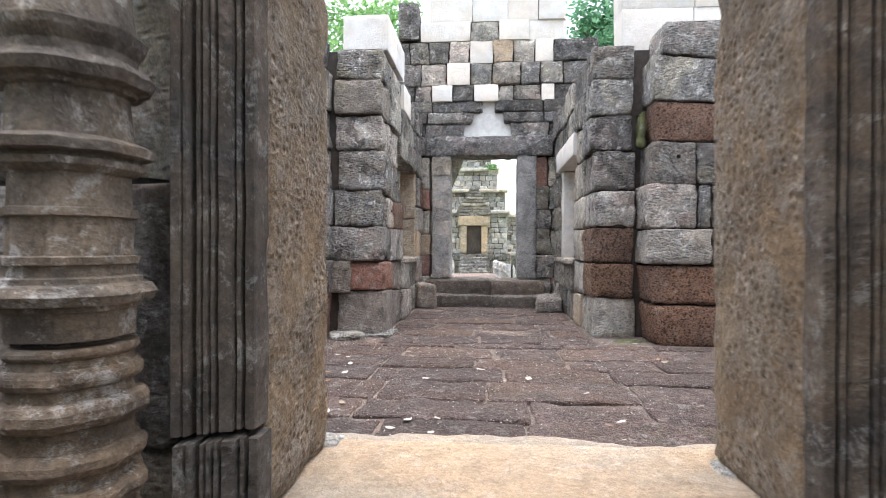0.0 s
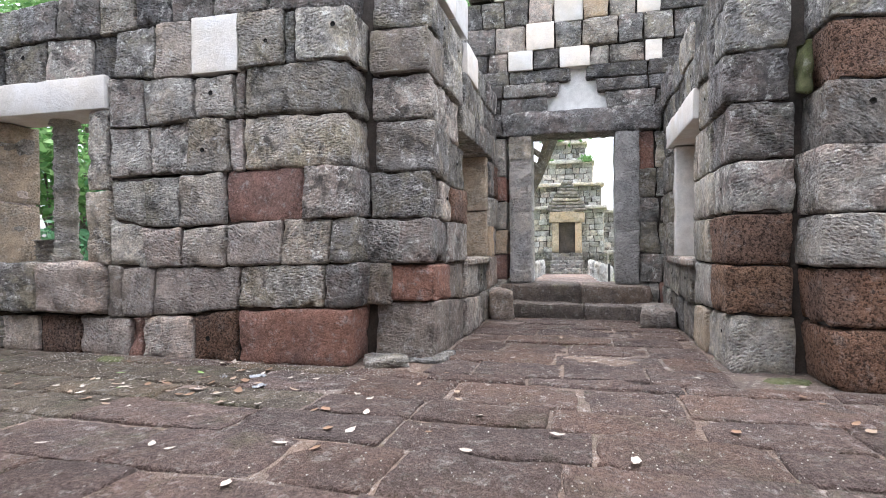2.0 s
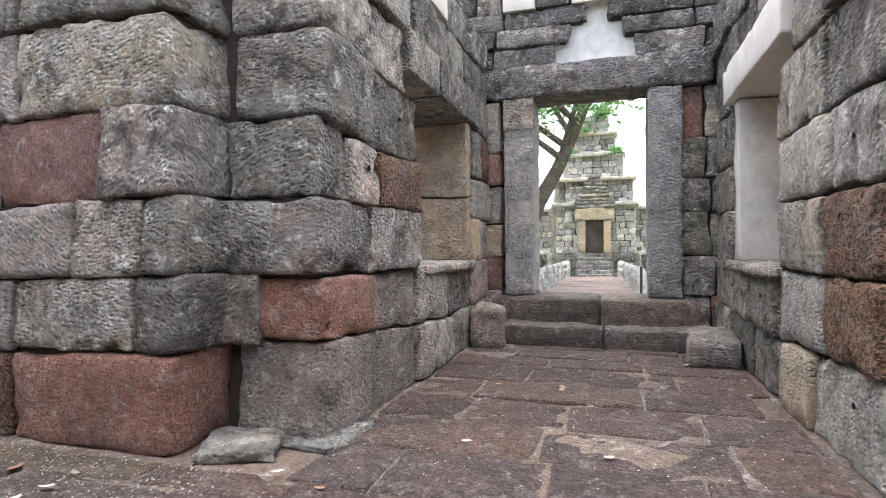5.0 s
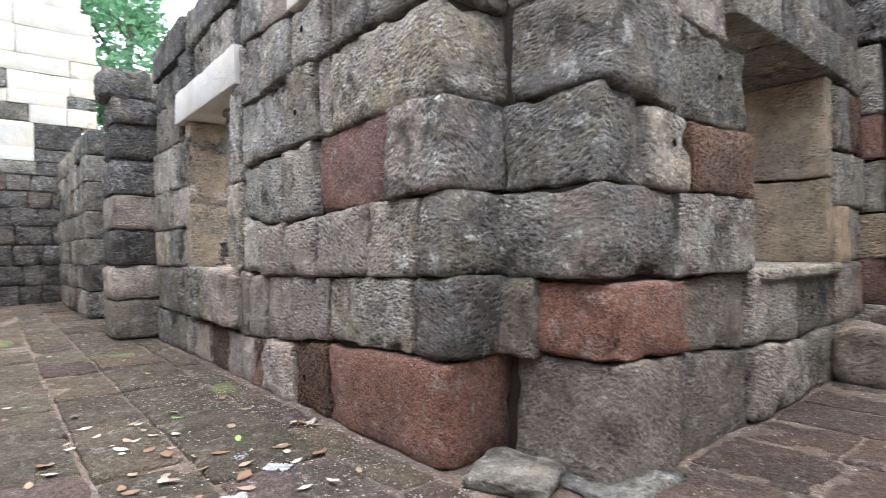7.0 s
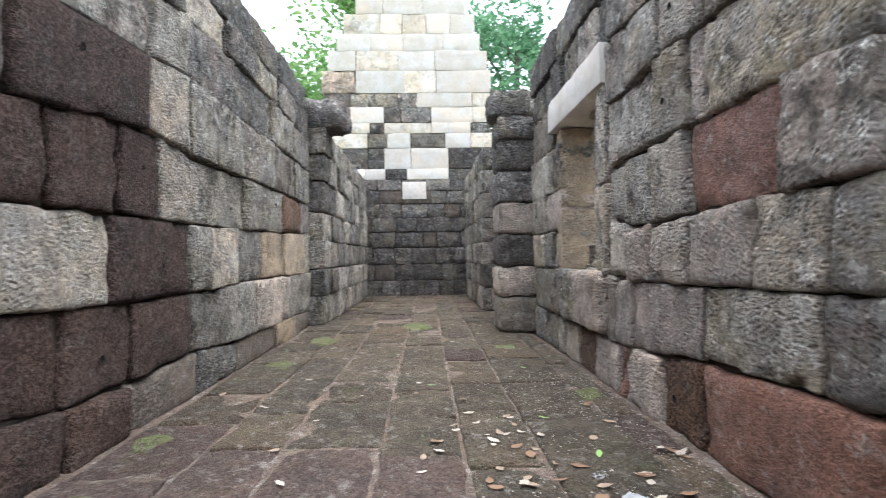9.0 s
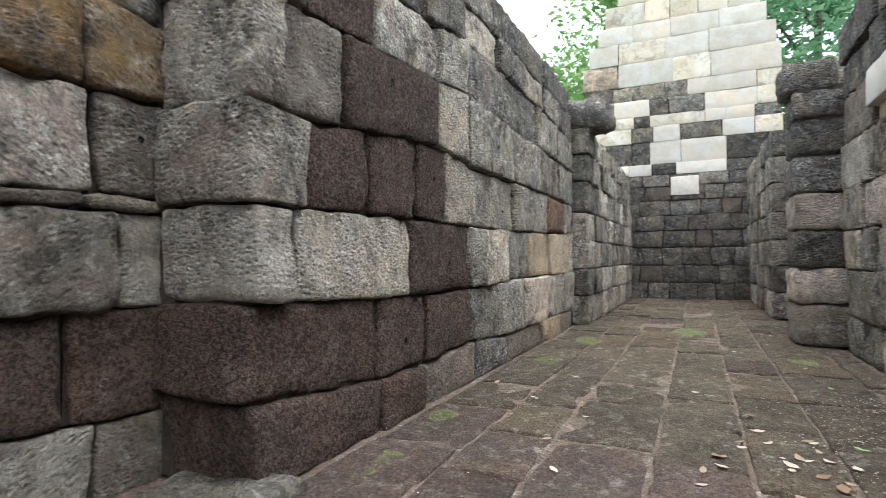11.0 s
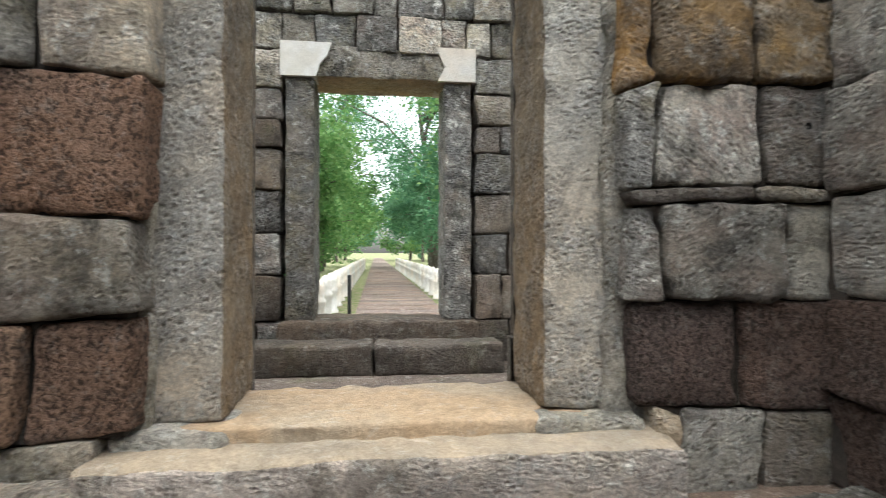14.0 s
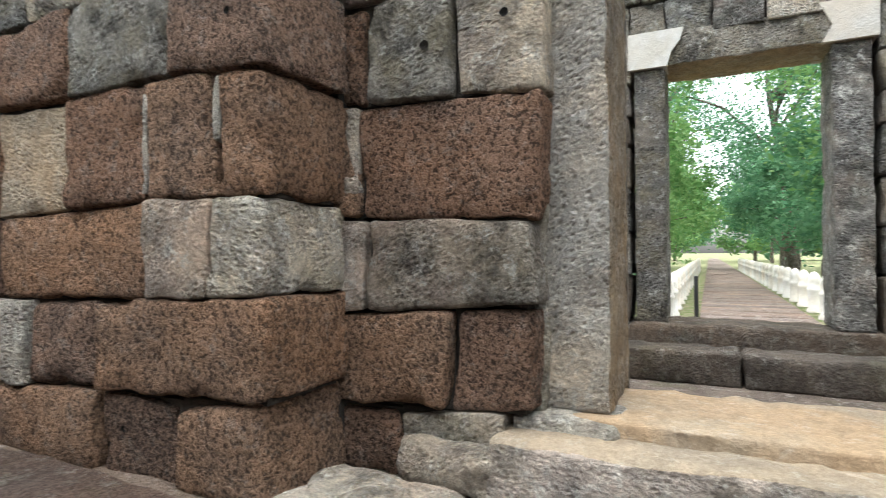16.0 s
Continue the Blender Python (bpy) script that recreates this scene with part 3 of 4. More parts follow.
SE = wavy(
    -0.05,
    ([2.37, 2.93, 3.51, 4.5, 5.6], [0.44, 0.37, 0.39, 0.33, 0.35], "olol"),
    ([2.34, 3.53, 4.16, 4.6, 5.6], [0.9, 0.85, 0.83, 0.83, 0.85], "olpo"),
    ([2.37, 2.69, 3.13, 4.5, 5.6], [1.33, 1.34, 1.35, 1.31, 1.3], "pkol"),
    ([2.35, 2.64, 3.13, 3.82, 4.5, 5.6], [1.89, 1.93, 1.94, 1.93, 1.95, 1.95], "oolto"),
    ([2.33, 2.95, 3.75, 4.6, 5.6], [2.4, 2.42, 2.45, 2.4, 2.4], "lglg"),
    ([2.36, 3.1, 4.2, 5.6], 2.9, "dgd"), ([2.38, 3.3, 4.4, 5.6], 3.38, "gdd"), ([2.4, 3.0, 4.1, 5.6], 3.85, "dgd"))
masonry("wall_south_east", (0, 3.08, 0), 180, 0.62, flip(SE + courses_auto(5.62, 9.0, BEDS, "lodg", 0.7, rnd=sr)), "brown laterite block gallery wall", 0.06)
# Dark boxes added inside the corners to stop daylight leaking through joints.
for name, lo, hi in (("wall_corner_core_west", (-2.3, 1.85, 0.0), (-1.8, 2.5, 3.7)), ("wall_corner_core_east", (2.4, 1.85, 0.0), (2.9, 2.5, 3.7)),
                     ("wall_passage_core_west", (-2.0, 6.98, 0.0), (-1.5, 7.35, 3.6)), ("wall_passage_core_east", (1.85, 7.08, 0.0), (2.5, 7.5, 3.55))):
    fill_v, fill_f = [], []
    box_into(fill_v, fill_f, lo, hi)
    tagged(link_mesh(name, fill_v, fill_f, MORTAR, None, False), "added dark box that stops light leaking through the wall corner", "wall", "", "structure")
masonry("wall_east_end", (9.0, 0, 0), 90, 0.5, [(a, b, cs, m) for a, b, cs, m in courses_auto(3.1, 6.55, BEDS, PAL, 0.6, rnd=sr)], "grey block end wall", 0.2)

# vestibule and outer doorway wall
vr = random.Random(21)
# Side walls are added out of view and kept low to let light in.
masonry("wall_vestibule_west", (-1.7, 0, 0), 90, 0.5, courses_auto(-1.1, 1.8, (-0.12, 0.4, 0.9, 1.4), PAL, 0.6, rnd=vr), "grey block vestibule wall", 0.15)
masonry("wall_vestibule_east", (2.35, 0, 0), -90, 0.5, courses_auto(-1.8, 1.1, (-0.12, 0.4, 0.9, 1.4), PAL, 0.6, rnd=vr), "grey block vestibule wall", 0.15)
masonry("wall_outer_door", (0, -1.1, 0), 180, 0.65, courses_auto(-2.85, 2.2, (-0.12, 0.36, 0.85, 1.3, 1.75, 2.2, 2.5, 2.84), "dmdsmn", 0.45, [(-1.38, 0.70, 0, 2.9)], vr)
        + courses_auto(-2.85, 2.2, (2.84, 3.25), "dggd", 0.45, [(-1.37, 0.69, 2, 3.3)], vr) + courses_auto(-2.85, 2.2, (3.25, 3.65, 4.1), "dgdg", 0.4, rnd=vr), "dark block wall round the outer doorway", 0.1)

# passage door wall
RN = [(z0, z1, c, m) for z0, z1, c, m in courses_auto(-2.0, -0.94, (-0.03, 0.52, 0.95, 1.35, 1.85, 2.25, 2.9), "ptpgr", 0.5, rnd=vr) + courses_auto(1.14, 2.5, (-0.03, 0.5, 0.95, 1.45, 1.85, 2.3, 2.9), "grgdg", 0.35, rnd=vr)]
RN += [
    (2.92, 3.3, [-1.85, -1.0], "n"), (2.92, 3.3, [1.5, 2.36], "n"),
    (3.3, 3.56, [-1.85, -1.05, -0.26], "nd"), (3.56, 3.78, [-1.85, -1.0, -0.08], "nd"), (3.3, 3.56, [0.66, 1.4, 2.36], "dn"), (3.56, 3.78, [0.5, 1.3, 2.36], "dn"),
    (3.78, 4.02, [-1.85, -0.9, 0.12], "nn"), (3.78, 4.02, [0.34, 1.3, 2.36], "nn"),
    (4.0, 4.32, [-1.85, -1.25, -0.91, -0.5, -0.07, 0.41, 0.71, 1.26, 1.51, 2.36], "ndwdwpgwn"),
    (4.32, 4.76, [-1.85, -1.14, -0.61, -0.15, 0.29, 0.86, 1.23, 1.68, 2.36], "dkwdgddn"),
    (4.76, 5.2, [-1.85, -1.35, -0.97, -0.57, -0.15, 0.31, 0.71, 1.13, 1.49, 2.36], "ddnkwtpwn"),
    (5.2, 5.58, [-1.14, -0.14, 0.42, 1.01, 1.75], "wpww"), (5.25, 6.0, [-1.6, -1.16], "n"),
    (5.58, 6.05, [-0.96, -0.1, 0.6, 1.2, 1.72], "wwww"), (6.05, 6.5, [-0.9, 0.0, 0.8, 1.6], "www"), (6.5, 7.0, [-0.5, 0.4, 1.2], "ww"),
]
masonry("wall_inner_gate", (0, 11.0, 0), 0, 0.6, RN, "dark old and bright new stone blocks over the inner gateway", 0.1)

# far end of the gallery: courses with shade put into their dark colour, then new white stone, stepped to a gable
gr = random.Random(31)
RG = courses_auto(2.9, 6.5, (-0.05, 0.42, 0.88, 1.35, 1.8, 2.2, 2.6, 2.98), "nnnsn", 0.62, rnd=gr)
RG += [
    (2.98, 3.3, [2.9, 3.6, 4.3, 5.0, 5.7, 6.5], "nnndn"), (3.3, 3.6, [2.9, 3.26, 3.85, 4.46, 5.65, 6.5], "vwnwn"),
    (3.6, 4.2, [2.6, 3.34, 3.82, 4.58, 5.65, 6.6], "dnwwn"), (4.2, 4.62, [2.2, 3.34, 3.9, 4.57, 5.57, 6.3, 6.9], "vdwgwv"),
    (4.62, 4.92, [2.2, 3.42, 3.82, 4.46, 5.17, 5.65, 6.3, 6.9], "vdvvwwd"), (4.92, 5.37, [2.1, 2.8, 3.82, 4.3, 5.17, 6.36, 6.9], "kwndwv"),
    (5.37, 5.78, [2.1, 2.86, 4.22, 4.77, 6.36, 7.0], "dgdwv"), (5.78, 6.42, [2.05, 3.03, 4.42, 5.33, 6.9], "kwvw"),
]
for z0, z1, y0, y1, pal in ((6.42, 6.99, 2.25, 6.8, "wwvw"), (6.99, 7.48, 2.5, 6.6, "vww"), (7.48, 8.05, 2.7, 6.45, "wwv"), (8.05, 8.55, 3.05, 6.2, "wwg"), (8.55, 9.05, 3.6, 5.8, "wg")):
    RG += courses_auto(y0, y1, (z0, z1), pal, 1.0, rnd=gr)
masonry("wall_gallery_end", (-15.5, 0, 0), 90, 0.7, RG, "old courses darkened to carry shade below a stepped gable of new white stone", 0.15, 0.012)
white_cap = courses_auto(2.56, 3.3, (0.0, 0.9, 1.8, 2.7, 3.68), "gd", 0.8, rnd=gr) + courses_auto(2.0, 3.3, (3.69, 4.3, 4.85, 5.4), "w", 0.75, rnd=gr)
masonry("wall_passage_cap", (0, 7.65, 0), 0, 0.5, white_cap, "tall new white stone blocks rising behind the passage wall", 0.2, 0.01)

# ---- doorways ----
def empty(name, at, label, category, group=""):
    return tagged(new(name), label, category, group) if at is None else tagged(place(new(name), at), label, category, group)


def place(ob, at):
    ob.matrix_basis = pose(*at)
    return ob


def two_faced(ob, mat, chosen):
    """Gives the faces that chosen() picks by their normal a second material."""
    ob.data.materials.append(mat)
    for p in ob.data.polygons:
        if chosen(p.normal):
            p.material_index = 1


def doorway(name, label, mat, x0, x1, y0, y1, z0, z1, jw, lintel, lmat, face=None):
    """A stone door frame of two upright jambs and a lintel; the opening runs from x0 to x1."""
    d = tagged(new(name), label, "doorway", "", "structure")
    for a, b in ((x0 - jw, x0), (x1, x1 + jw)):
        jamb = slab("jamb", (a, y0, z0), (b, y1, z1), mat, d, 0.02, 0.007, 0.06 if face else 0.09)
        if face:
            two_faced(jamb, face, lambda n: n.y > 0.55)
    a, b, top = lintel
    slab("lintel", (a, y0 - 0.02, z1 + 0.004), (b, y1 + 0.02, top), lmat, d, 0.035, 0.012, 0.09)
    return d


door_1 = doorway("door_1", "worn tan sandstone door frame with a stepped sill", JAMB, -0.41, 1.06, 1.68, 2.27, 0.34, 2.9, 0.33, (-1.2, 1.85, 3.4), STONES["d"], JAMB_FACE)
slab("sill", (-0.62, 1.62, -0.1), (1.28, 2.36, 0.34), SILL, door_1, 0.03, 0.005, 0.07)
step = slab("step", (-0.95, 2.3, -0.05), (1.55, 2.62, 0.275), SILL, door_1, 0.035, 0.009, 0.05)
two_faced(step, STONES["k"], lambda n: n.y > 0.6)
for x0, x1, m in ((-0.98, -0.7, "p"), (1.35, 1.5, "p")):
    slab("mortar_fill", (x0, 1.9, 0.2), (x1, 2.31, 3.0), STONES[m], door_1, 0.03, 0.02, 0.06)
for x0, x1, m in ((-0.86, -0.36, "p"), (1.02, 1.5, "p")):
    slab("footing", (x0, 1.75, -0.05), (x1, 2.4, 0.335), STONES[m], door_1, 0.04, 0.02, 0.06)
door_2 = doorway("door_2", "dark sandstone outer door frame with a patched lintel", STONES["d"], -0.36, 1.04, -1.72, -1.12, 0.36, 2.96, 0.3, (-0.68, 1.36, 3.32), STONES["g"])
# The lintel's underside is coloured tan to carry warm bounced light.
for ob in door_2.children:
    if ob.name.startswith("lintel"):
        two_faced(ob, STONES["t"], lambda n: n.z < -0.6)
slab("sill", (-0.72, -1.76, -0.1), (1.4, -0.98, 0.37), STONES["s"], door_2, 0.03, 0.012, 0.08)
slab("step", (-0.9, -1.0, -0.12), (0.4, -0.52, 0.19), STONES["s"], door_2, 0.04, 0.014, 0.08)
slab("step", (0.41, -1.0, -0.12), (1.7, -0.53, 0.2), STONES["s"], door_2, 0.04, 0.014, 0.08)
door_3 = doorway("door_3", "grey sandstone inner gate frame under a dark lintel", JAMB_GREY, -0.53, 0.79, 10.96, 11.5, 0.47, 2.9, 0.37, (-1.02, 1.48, 3.3), STONES["n"])
slab("sill", (-1.0, 10.62, -0.05), (0.25, 11.6, 0.47), STONES["s"], door_3, 0.04, 0.012, 0.1)
slab("sill", (0.26, 10.63, -0.05), (1.3, 11.6, 0.465), STONES["s"], door_3, 0.04, 0.012, 0.1)
slab("step", (-1.2, 10.2, -0.05), (0.3, 10.64, 0.21), STONES["s"], door_3, 0.04, 0.012, 0.1)
slab("step", (0.31, 10.2, -0.05), (1.66, 10.64, 0.2), STONES["s"], door_3, 0.04, 0.012, 0.1)

# white stone that closes the gap over the inner gate
def prism(name, pts, y0, y1, mat, parent):
    n = len(pts)
    vs = [(x, y0, z) for x, z in pts] + [(x, y1, z) for x, z in pts]
    fs = [tuple(range(n)), tuple(reversed(range(n, 2 * n)))] + [(k, n + k, n + (k + 1) % n, (k + 1) % n) for k in range(n)]
    return link_mesh(name, vs, fs, mat, parent, False)


prism("tympanum", [(-0.5, 3.3), (0.9, 3.3), (0.78, 3.5), (0.45, 4.01), (0.0, 4.01), (-0.3, 3.6)], 11.12, 11.5, PLASTER, door_3)
prism("patch", [(-0.9, 2.53), (-0.53, 2.53), (-0.53, 2.9), (-0.9, 2.9)], 10.953, 11.2, STONES["p"], door_3)
prism("patch", [(-0.70, 2.965), (-0.28, 2.965), (-0.36, 3.12), (-0.26, 3.33), (-0.70, 3.33)], -1.72, -1.075, STONES["w"], door_2)
prism("patch", [(1.02, 2.965), (1.39, 2.965), (1.39, 3.33), (0.86, 3.33), (0.9, 3.2), (0.98, 3.1)], -1.72, -1.075, STONES["w"], door_2)


# moulded frame and colonnette on the outer face of the first doorway
def moulding(parent, edge, sign, z0, z1, cut=0.0):
    # distance from the opening's edge and depth of each arris
    steps = [(0, 1.69), (0, 1.605), (0.005, 1.6), (0.045, 1.6), (0.05, 1.625), (0.062, 1.63), (0.066, 1.598), (0.082, 1.594), (0.086, 1.615), (0.093, 1.615), (0.097, 1.58), (0.152, 1.572), (0.157, 1.60), (0.166, 1.60),
             (0.17, 1.568), (0.181, 1.564), (0.184, 1.585), (0.19, 1.585), (0.193, 1.556), (0.206, 1.552), (0.209, 1.58), (0.215, 1.58), (0.218, 1.548), (0.229, 1.545), (0.233, 1.63), (0.252, 1.635), (0.257, 1.54),
             (0.262, 1.53), (0.275, 1.528), (0.278, 1.536), (0.285, 1.536), (0.288, 1.524), (0.322, 1.516), (0.33, 1.53), (0.33, 1.69)]
    n = 40
    vs = []
    for k in range(n + 1):
        z = z0 + (z1 - z0) * k / n
        for dx, y in steps:
            w = 0.005 * noise.noise(Vector((dx * 9, y * 5, z * 7))) + 0.004 * max(0.0, noise.noise(Vector((dx * 60, y * 9, z * 19))))
            vs.append((edge + sign * (0.6 * dx + w), y + cut + w, z))
    m = len(steps)
    fs = [(k * m + i, k * m + i + 1, (k + 1) * m + i + 1, (k + 1) * m + i) for k in range(n) for i in range(m - 1)]
    fs += [tuple(range(m)), tuple(range(n * m, n * m + m))]
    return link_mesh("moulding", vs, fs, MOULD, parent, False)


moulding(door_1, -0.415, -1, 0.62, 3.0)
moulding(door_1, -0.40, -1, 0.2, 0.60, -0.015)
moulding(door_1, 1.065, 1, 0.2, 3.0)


def colonnette(at, r, z0, z1, label):
    """An octagonal, ringed column on a round base of many mouldings."""
    # heights above the base and how far each edge stands proud of the shaft
    prof = [(0, 0.05), (0.3, 0.05)]
    for c, w, out in ((0.40, 0.05, 0.035), (0.49, 0.045, 0.045), (0.57, 0.04, 0.035), (0.655, 0.045, 0.045), (0.74, 0.045, 0.04), (0.85, 0.05, 0.045), (0.93, 0.035, 0.03), (0.985, 0.02, 0.02)):
        prof += [(c - w * 0.75, 0.008), (c - w * 0.55, out * 0.75), (c - w * 0.2, out), (c + w * 0.2, out), (c + w * 0.5, out * 0.8), (c + w * 0.6, 0.012)]
    prof += [(1.003, 0.0), (1.007, -0.012), (1.012, 0.01), (1.075, 0.012), (1.078, 0.022), (1.09, 0.024), (1.094, 0.05), (1.115, 0.062), (1.135, 0.05), (1.14, 0.028), (1.152, 0.026), (1.156, 0.012), (1.18, 0.01),
             (1.183, 0.02), (1.2, 0.022), (1.203, 0.006), (1.29, 0.004), (1.293, 0.016), (1.31, 0.016), (1.313, 0.002), (1.39, 0.0), (1.393, 0.012), (1.405, 0.03), (1.42, 0.034), (1.424, 0.02), (1.432, 0.02), (1.437, 0.05),
             (1.458, 0.055), (1.47, 0.03), (1.475, 0.012), (1.58, 0.004), (1.585, 0.02), (1.595, 0.022), (1.6, 0.05), (1.625, 0.062), (1.645, 0.048), (1.65, 0.025), (1.675, 0.022), (1.70, 0.04), (1.72, 0.045), (1.73, 0.02),
             (1.8, 0.012), (2.1, 0.0), (2.11, 0.04), (2.2, 0.05), (2.21, 0.0), (2.6, 0.0), (2.62, 0.05), (2.9, 0.05)]
    prof = [(z0 + a, r + b) for a, b in prof]
    col = tagged(new("colonnette"), label, "column", "colonnettes of the doorway")
    col.matrix_basis = pose(at[0], at[1], 0)
    seam = next(i for i, (z, _) in enumerate(prof) if z > z0 + 1.0)
    for name, run in (("base", prof[:seam]), ("shaft", prof[seam:])):
        seg, vs, fs = 48, [], []
        for z, rr in run:
            for k in range(seg):
                ang = 2 * math.pi * (k + 0.5) / seg
                flat = math.cos(math.pi / 8) / math.cos(((ang + math.pi / 8) % (math.pi / 4)) - math.pi / 8)
                rad = rr * (0.15 + 0.85 * flat) + 0.007 * noise.noise(Vector((math.cos(ang) * 3, math.sin(ang) * 3, z * 6))) + 0.005 * noise.noise(Vector((math.cos(ang) * 9, math.sin(ang) * 9, z * 23))) - 0.015 * max(0, noise.noise(Vector((math.cos(ang) * 2.2 + 5, math.sin(ang) * 2.2, z * 3.1))))
                vs.append((rad * math.cos(ang), rad * math.sin(ang), z))
        for j in range(len(run) - 1):
            for k in range(seg):
                fs.append((j * seg + k, j * seg + (k + 1) % seg, (j + 1) * seg + (k + 1) % seg, (j + 1) * seg + k))
        fs += [tuple(reversed(range(seg))), tuple(range((len(run) - 1) * seg, len(run) * seg))]
        link_mesh(name, vs, fs, stone_col, col, False)
    return col


stone_col = stone("carved_colonnette_stone", (0.2, 0.158, 0.115), (0.11, 0.094, 0.08), 0.35, 0.55, 0, 0.2, 0.05, depth=0.01)
colonnette((-0.775, 1.38), 0.128, -0.1, 3.0, "weathered sandstone colonnette with carved rings beside the doorway")
colonnette((1.45, 1.38), 0.128, -0.1, 3.0, "weathered sandstone colonnette with carved rings beside the doorway")
masonry("wall_colonnette_west", (0, 1.62, 0), 0, 0.2, courses_auto(-1.72, -0.64, (-0.1, 0.55, 1.3, 2.0, 2.7, 3.3), "ddg", 0.5, rnd=vr), "dark stones behind the colonnette", 0.08)
masonry("wall_colonnette_east", (0, 1.62, 0), 0, 0.2, courses_auto(1.28, 2.36, (-0.1, 0.55, 1.3, 2.0, 2.7, 3.3), "doo", 0.5, rnd=vr), "dark stones behind the colonnette", 0.08)


# ---- windows ----
def window(name, label):
    return tagged(new(name), label, "window", "", "structure")


window_1 = window("window_1", "gallery window with a cream lintel and one turned stone baluster")
slab("lintel", (-6.45, 6.46, 2.55), (-4.5, 7.0, 2.9), STONES["w"], window_1, 0.012, 0.002, 0.15)
slab("jamb", (-6.28, 6.52, 0.93), (-6.08, 7.05, 1.62), STONES["t"], window_1, 0.015, 0.005, 0.1)
slab("jamb", (-6.28, 6.52, 1.63), (-6.08, 7.05, 2.545), STONES["t"], window_1, 0.015, 0.005, 0.1)
slab("jamb", (-4.78, 6.49, 0.93), (-4.5, 6.98, 1.7), STONES["g"], window_1, 0.03, 0.015, 0.07)
slab("jamb", (-4.76, 6.49, 1.71), (-4.51, 6.98, 2.545), STONES["g"], window_1, 0.03, 0.015, 0.07)
for x0, x1, y0, m in ((-6.48, -5.98, 6.46, "g"), (-5.97, -5.46, 6.44, "d"), (-5.45, -4.54, 6.43, "k")):
    slab("sill", (x0, y0, 0.4), (x1, 7.05, 0.945), STONES[m], window_1, 0.06, 0.018, 0.06)


def baluster(parent, x, y, z0, z1, r):
    vs, fs, seg, prof = [], [], 20, []
    for k in range(61):
        s = k / 60
        bulge = sum(0.022 * math.exp(-((s - c) / 0.012) ** 2) for c in (0.03, 0.08, 0.13, 0.3, 0.34, 0.48, 0.52, 0.66, 0.7, 0.87, 0.92, 0.97))
        prof.append((z0 + (z1 - z0) * s, r + bulge + (0.03 if s < 0.06 or s > 0.95 else 0)))
    for z, rr in prof:
        for k in range(seg):
            a = 2 * math.pi * k / seg
            vs.append((x + rr * math.cos(a), y + rr * math.sin(a), z))
    for j in range(60):
        for k in range(seg):
            fs.append((j * seg + k, j * seg + (k + 1) % seg, (j + 1) * seg + (k + 1) % seg, (j + 1) * seg + k))
    return link_mesh("baluster", vs, fs, STONES["p"], parent)


baluster(window_1, -5.42, 6.82, 0.945, 2.555, 0.115)
baluster(window_1, -5.72, 6.84, 0.945, 1.2, 0.115)

window_2 = window("window_2", "passage window with tan jambs and a pale lintel")
slab("lintel", (-1.95, 8.2, 2.45), (-1.07, 8.95, 2.8), STONES["p"], window_2, 0.02, 0.006, 0.1)
slab("lintel", (-1.95, 8.96, 2.44), (-1.06, 10.45, 2.8), STONES["d"], window_2, 0.03, 0.012, 0.1)
slab("jamb", (-1.98, 10.0, 0.93), (-1.12, 10.18, 1.62), STONES["t"], window_2, 0.02, 0.008, 0.1)
slab("jamb", (-1.98, 10.0, 1.63), (-1.12, 10.18, 2.44), STONES["t"], window_2, 0.02, 0.008, 0.1)
slab("sill", (-2.0, 8.5, 0.84), (-1.05, 10.2, 0.93), STONES["p"], window_2, 0.03, 0.012, 0.1)
window_3 = window("window_3", "passage window with a white lintel and plastered jamb")
slab("lintel", (1.46, 8.3, 2.46), (2.35, 10.3, 2.8), STONES["w"], window_3, 0.02, 0.005, 0.1)
slab("jamb", (1.54, 9.96, 0.93), (2.5, 10.2, 2.45), PLASTER, window_3, 0.015, 0.004, 0.2)
slab("panel", (2.1, 8.55, 0.93), (2.45, 9.97, 2.45), PLASTER, window_3, 0.015, 0.004, 0.2)
slab("sill", (1.44, 8.5, 0.84), (2.5, 10.2, 0.93), STONES["g"], window_3, 0.03, 0.012, 0.1)

# loose stones at the foot of the walls
for lo, hi, m, turn, lab in (((-1.72, 6.52, -0.02), (-1.3, 6.92, 0.05), "p", 24, "flat pale stone lying at the foot of the wall corner"),
                             ((-1.35, 6.78, -0.02), (-0.98, 7.3, 0.035), "d", -6, "flat dark stone under the wall corner"),
                             ((-1.9, 2.6, -0.05), (-0.95, 3.3, 0.05), "g", 8, "low mossy stone slab beside the doorway step"),
                             ((1.5, 2.68, -0.06), (2.3, 3.4, 0.08), "p", -5, "low worn lump of stone beside the doorway step"),
                             ((1.5, 2.4, -0.02), (2.0, 2.62, 0.2), "p", -4, "worn grey stone beside the doorway step"),
                             ((-1.12, 9.9, -0.03), (-0.74, 10.5, 0.42), "m", 8, "grey stone block at the foot of the passage wall"),
                             ((1.08, 9.5, -0.03), (1.52, 10.5, 0.24), "m", -6, "grey stone block at the foot of the passage wall")):
    tagged(slab("loose_stone", lo, hi, STONES[m], None, 0.06, 0.025, 0.06, turn), lab, "stone", "loose stones on the floor")

sign_v, sign_f = block_geo((0.03, 0.68, 0.5), 0.01, 0.001, 0.3)
sign = link_mesh("notice_board", sign_v, sign_f, PLASTER)
sign.matrix_basis = pose(-15.49, 4.66, 2.98)
tagged(sign, "small blank white board fixed to the end wall", "sign")

# ---- paving ----
pv = random.Random(77)


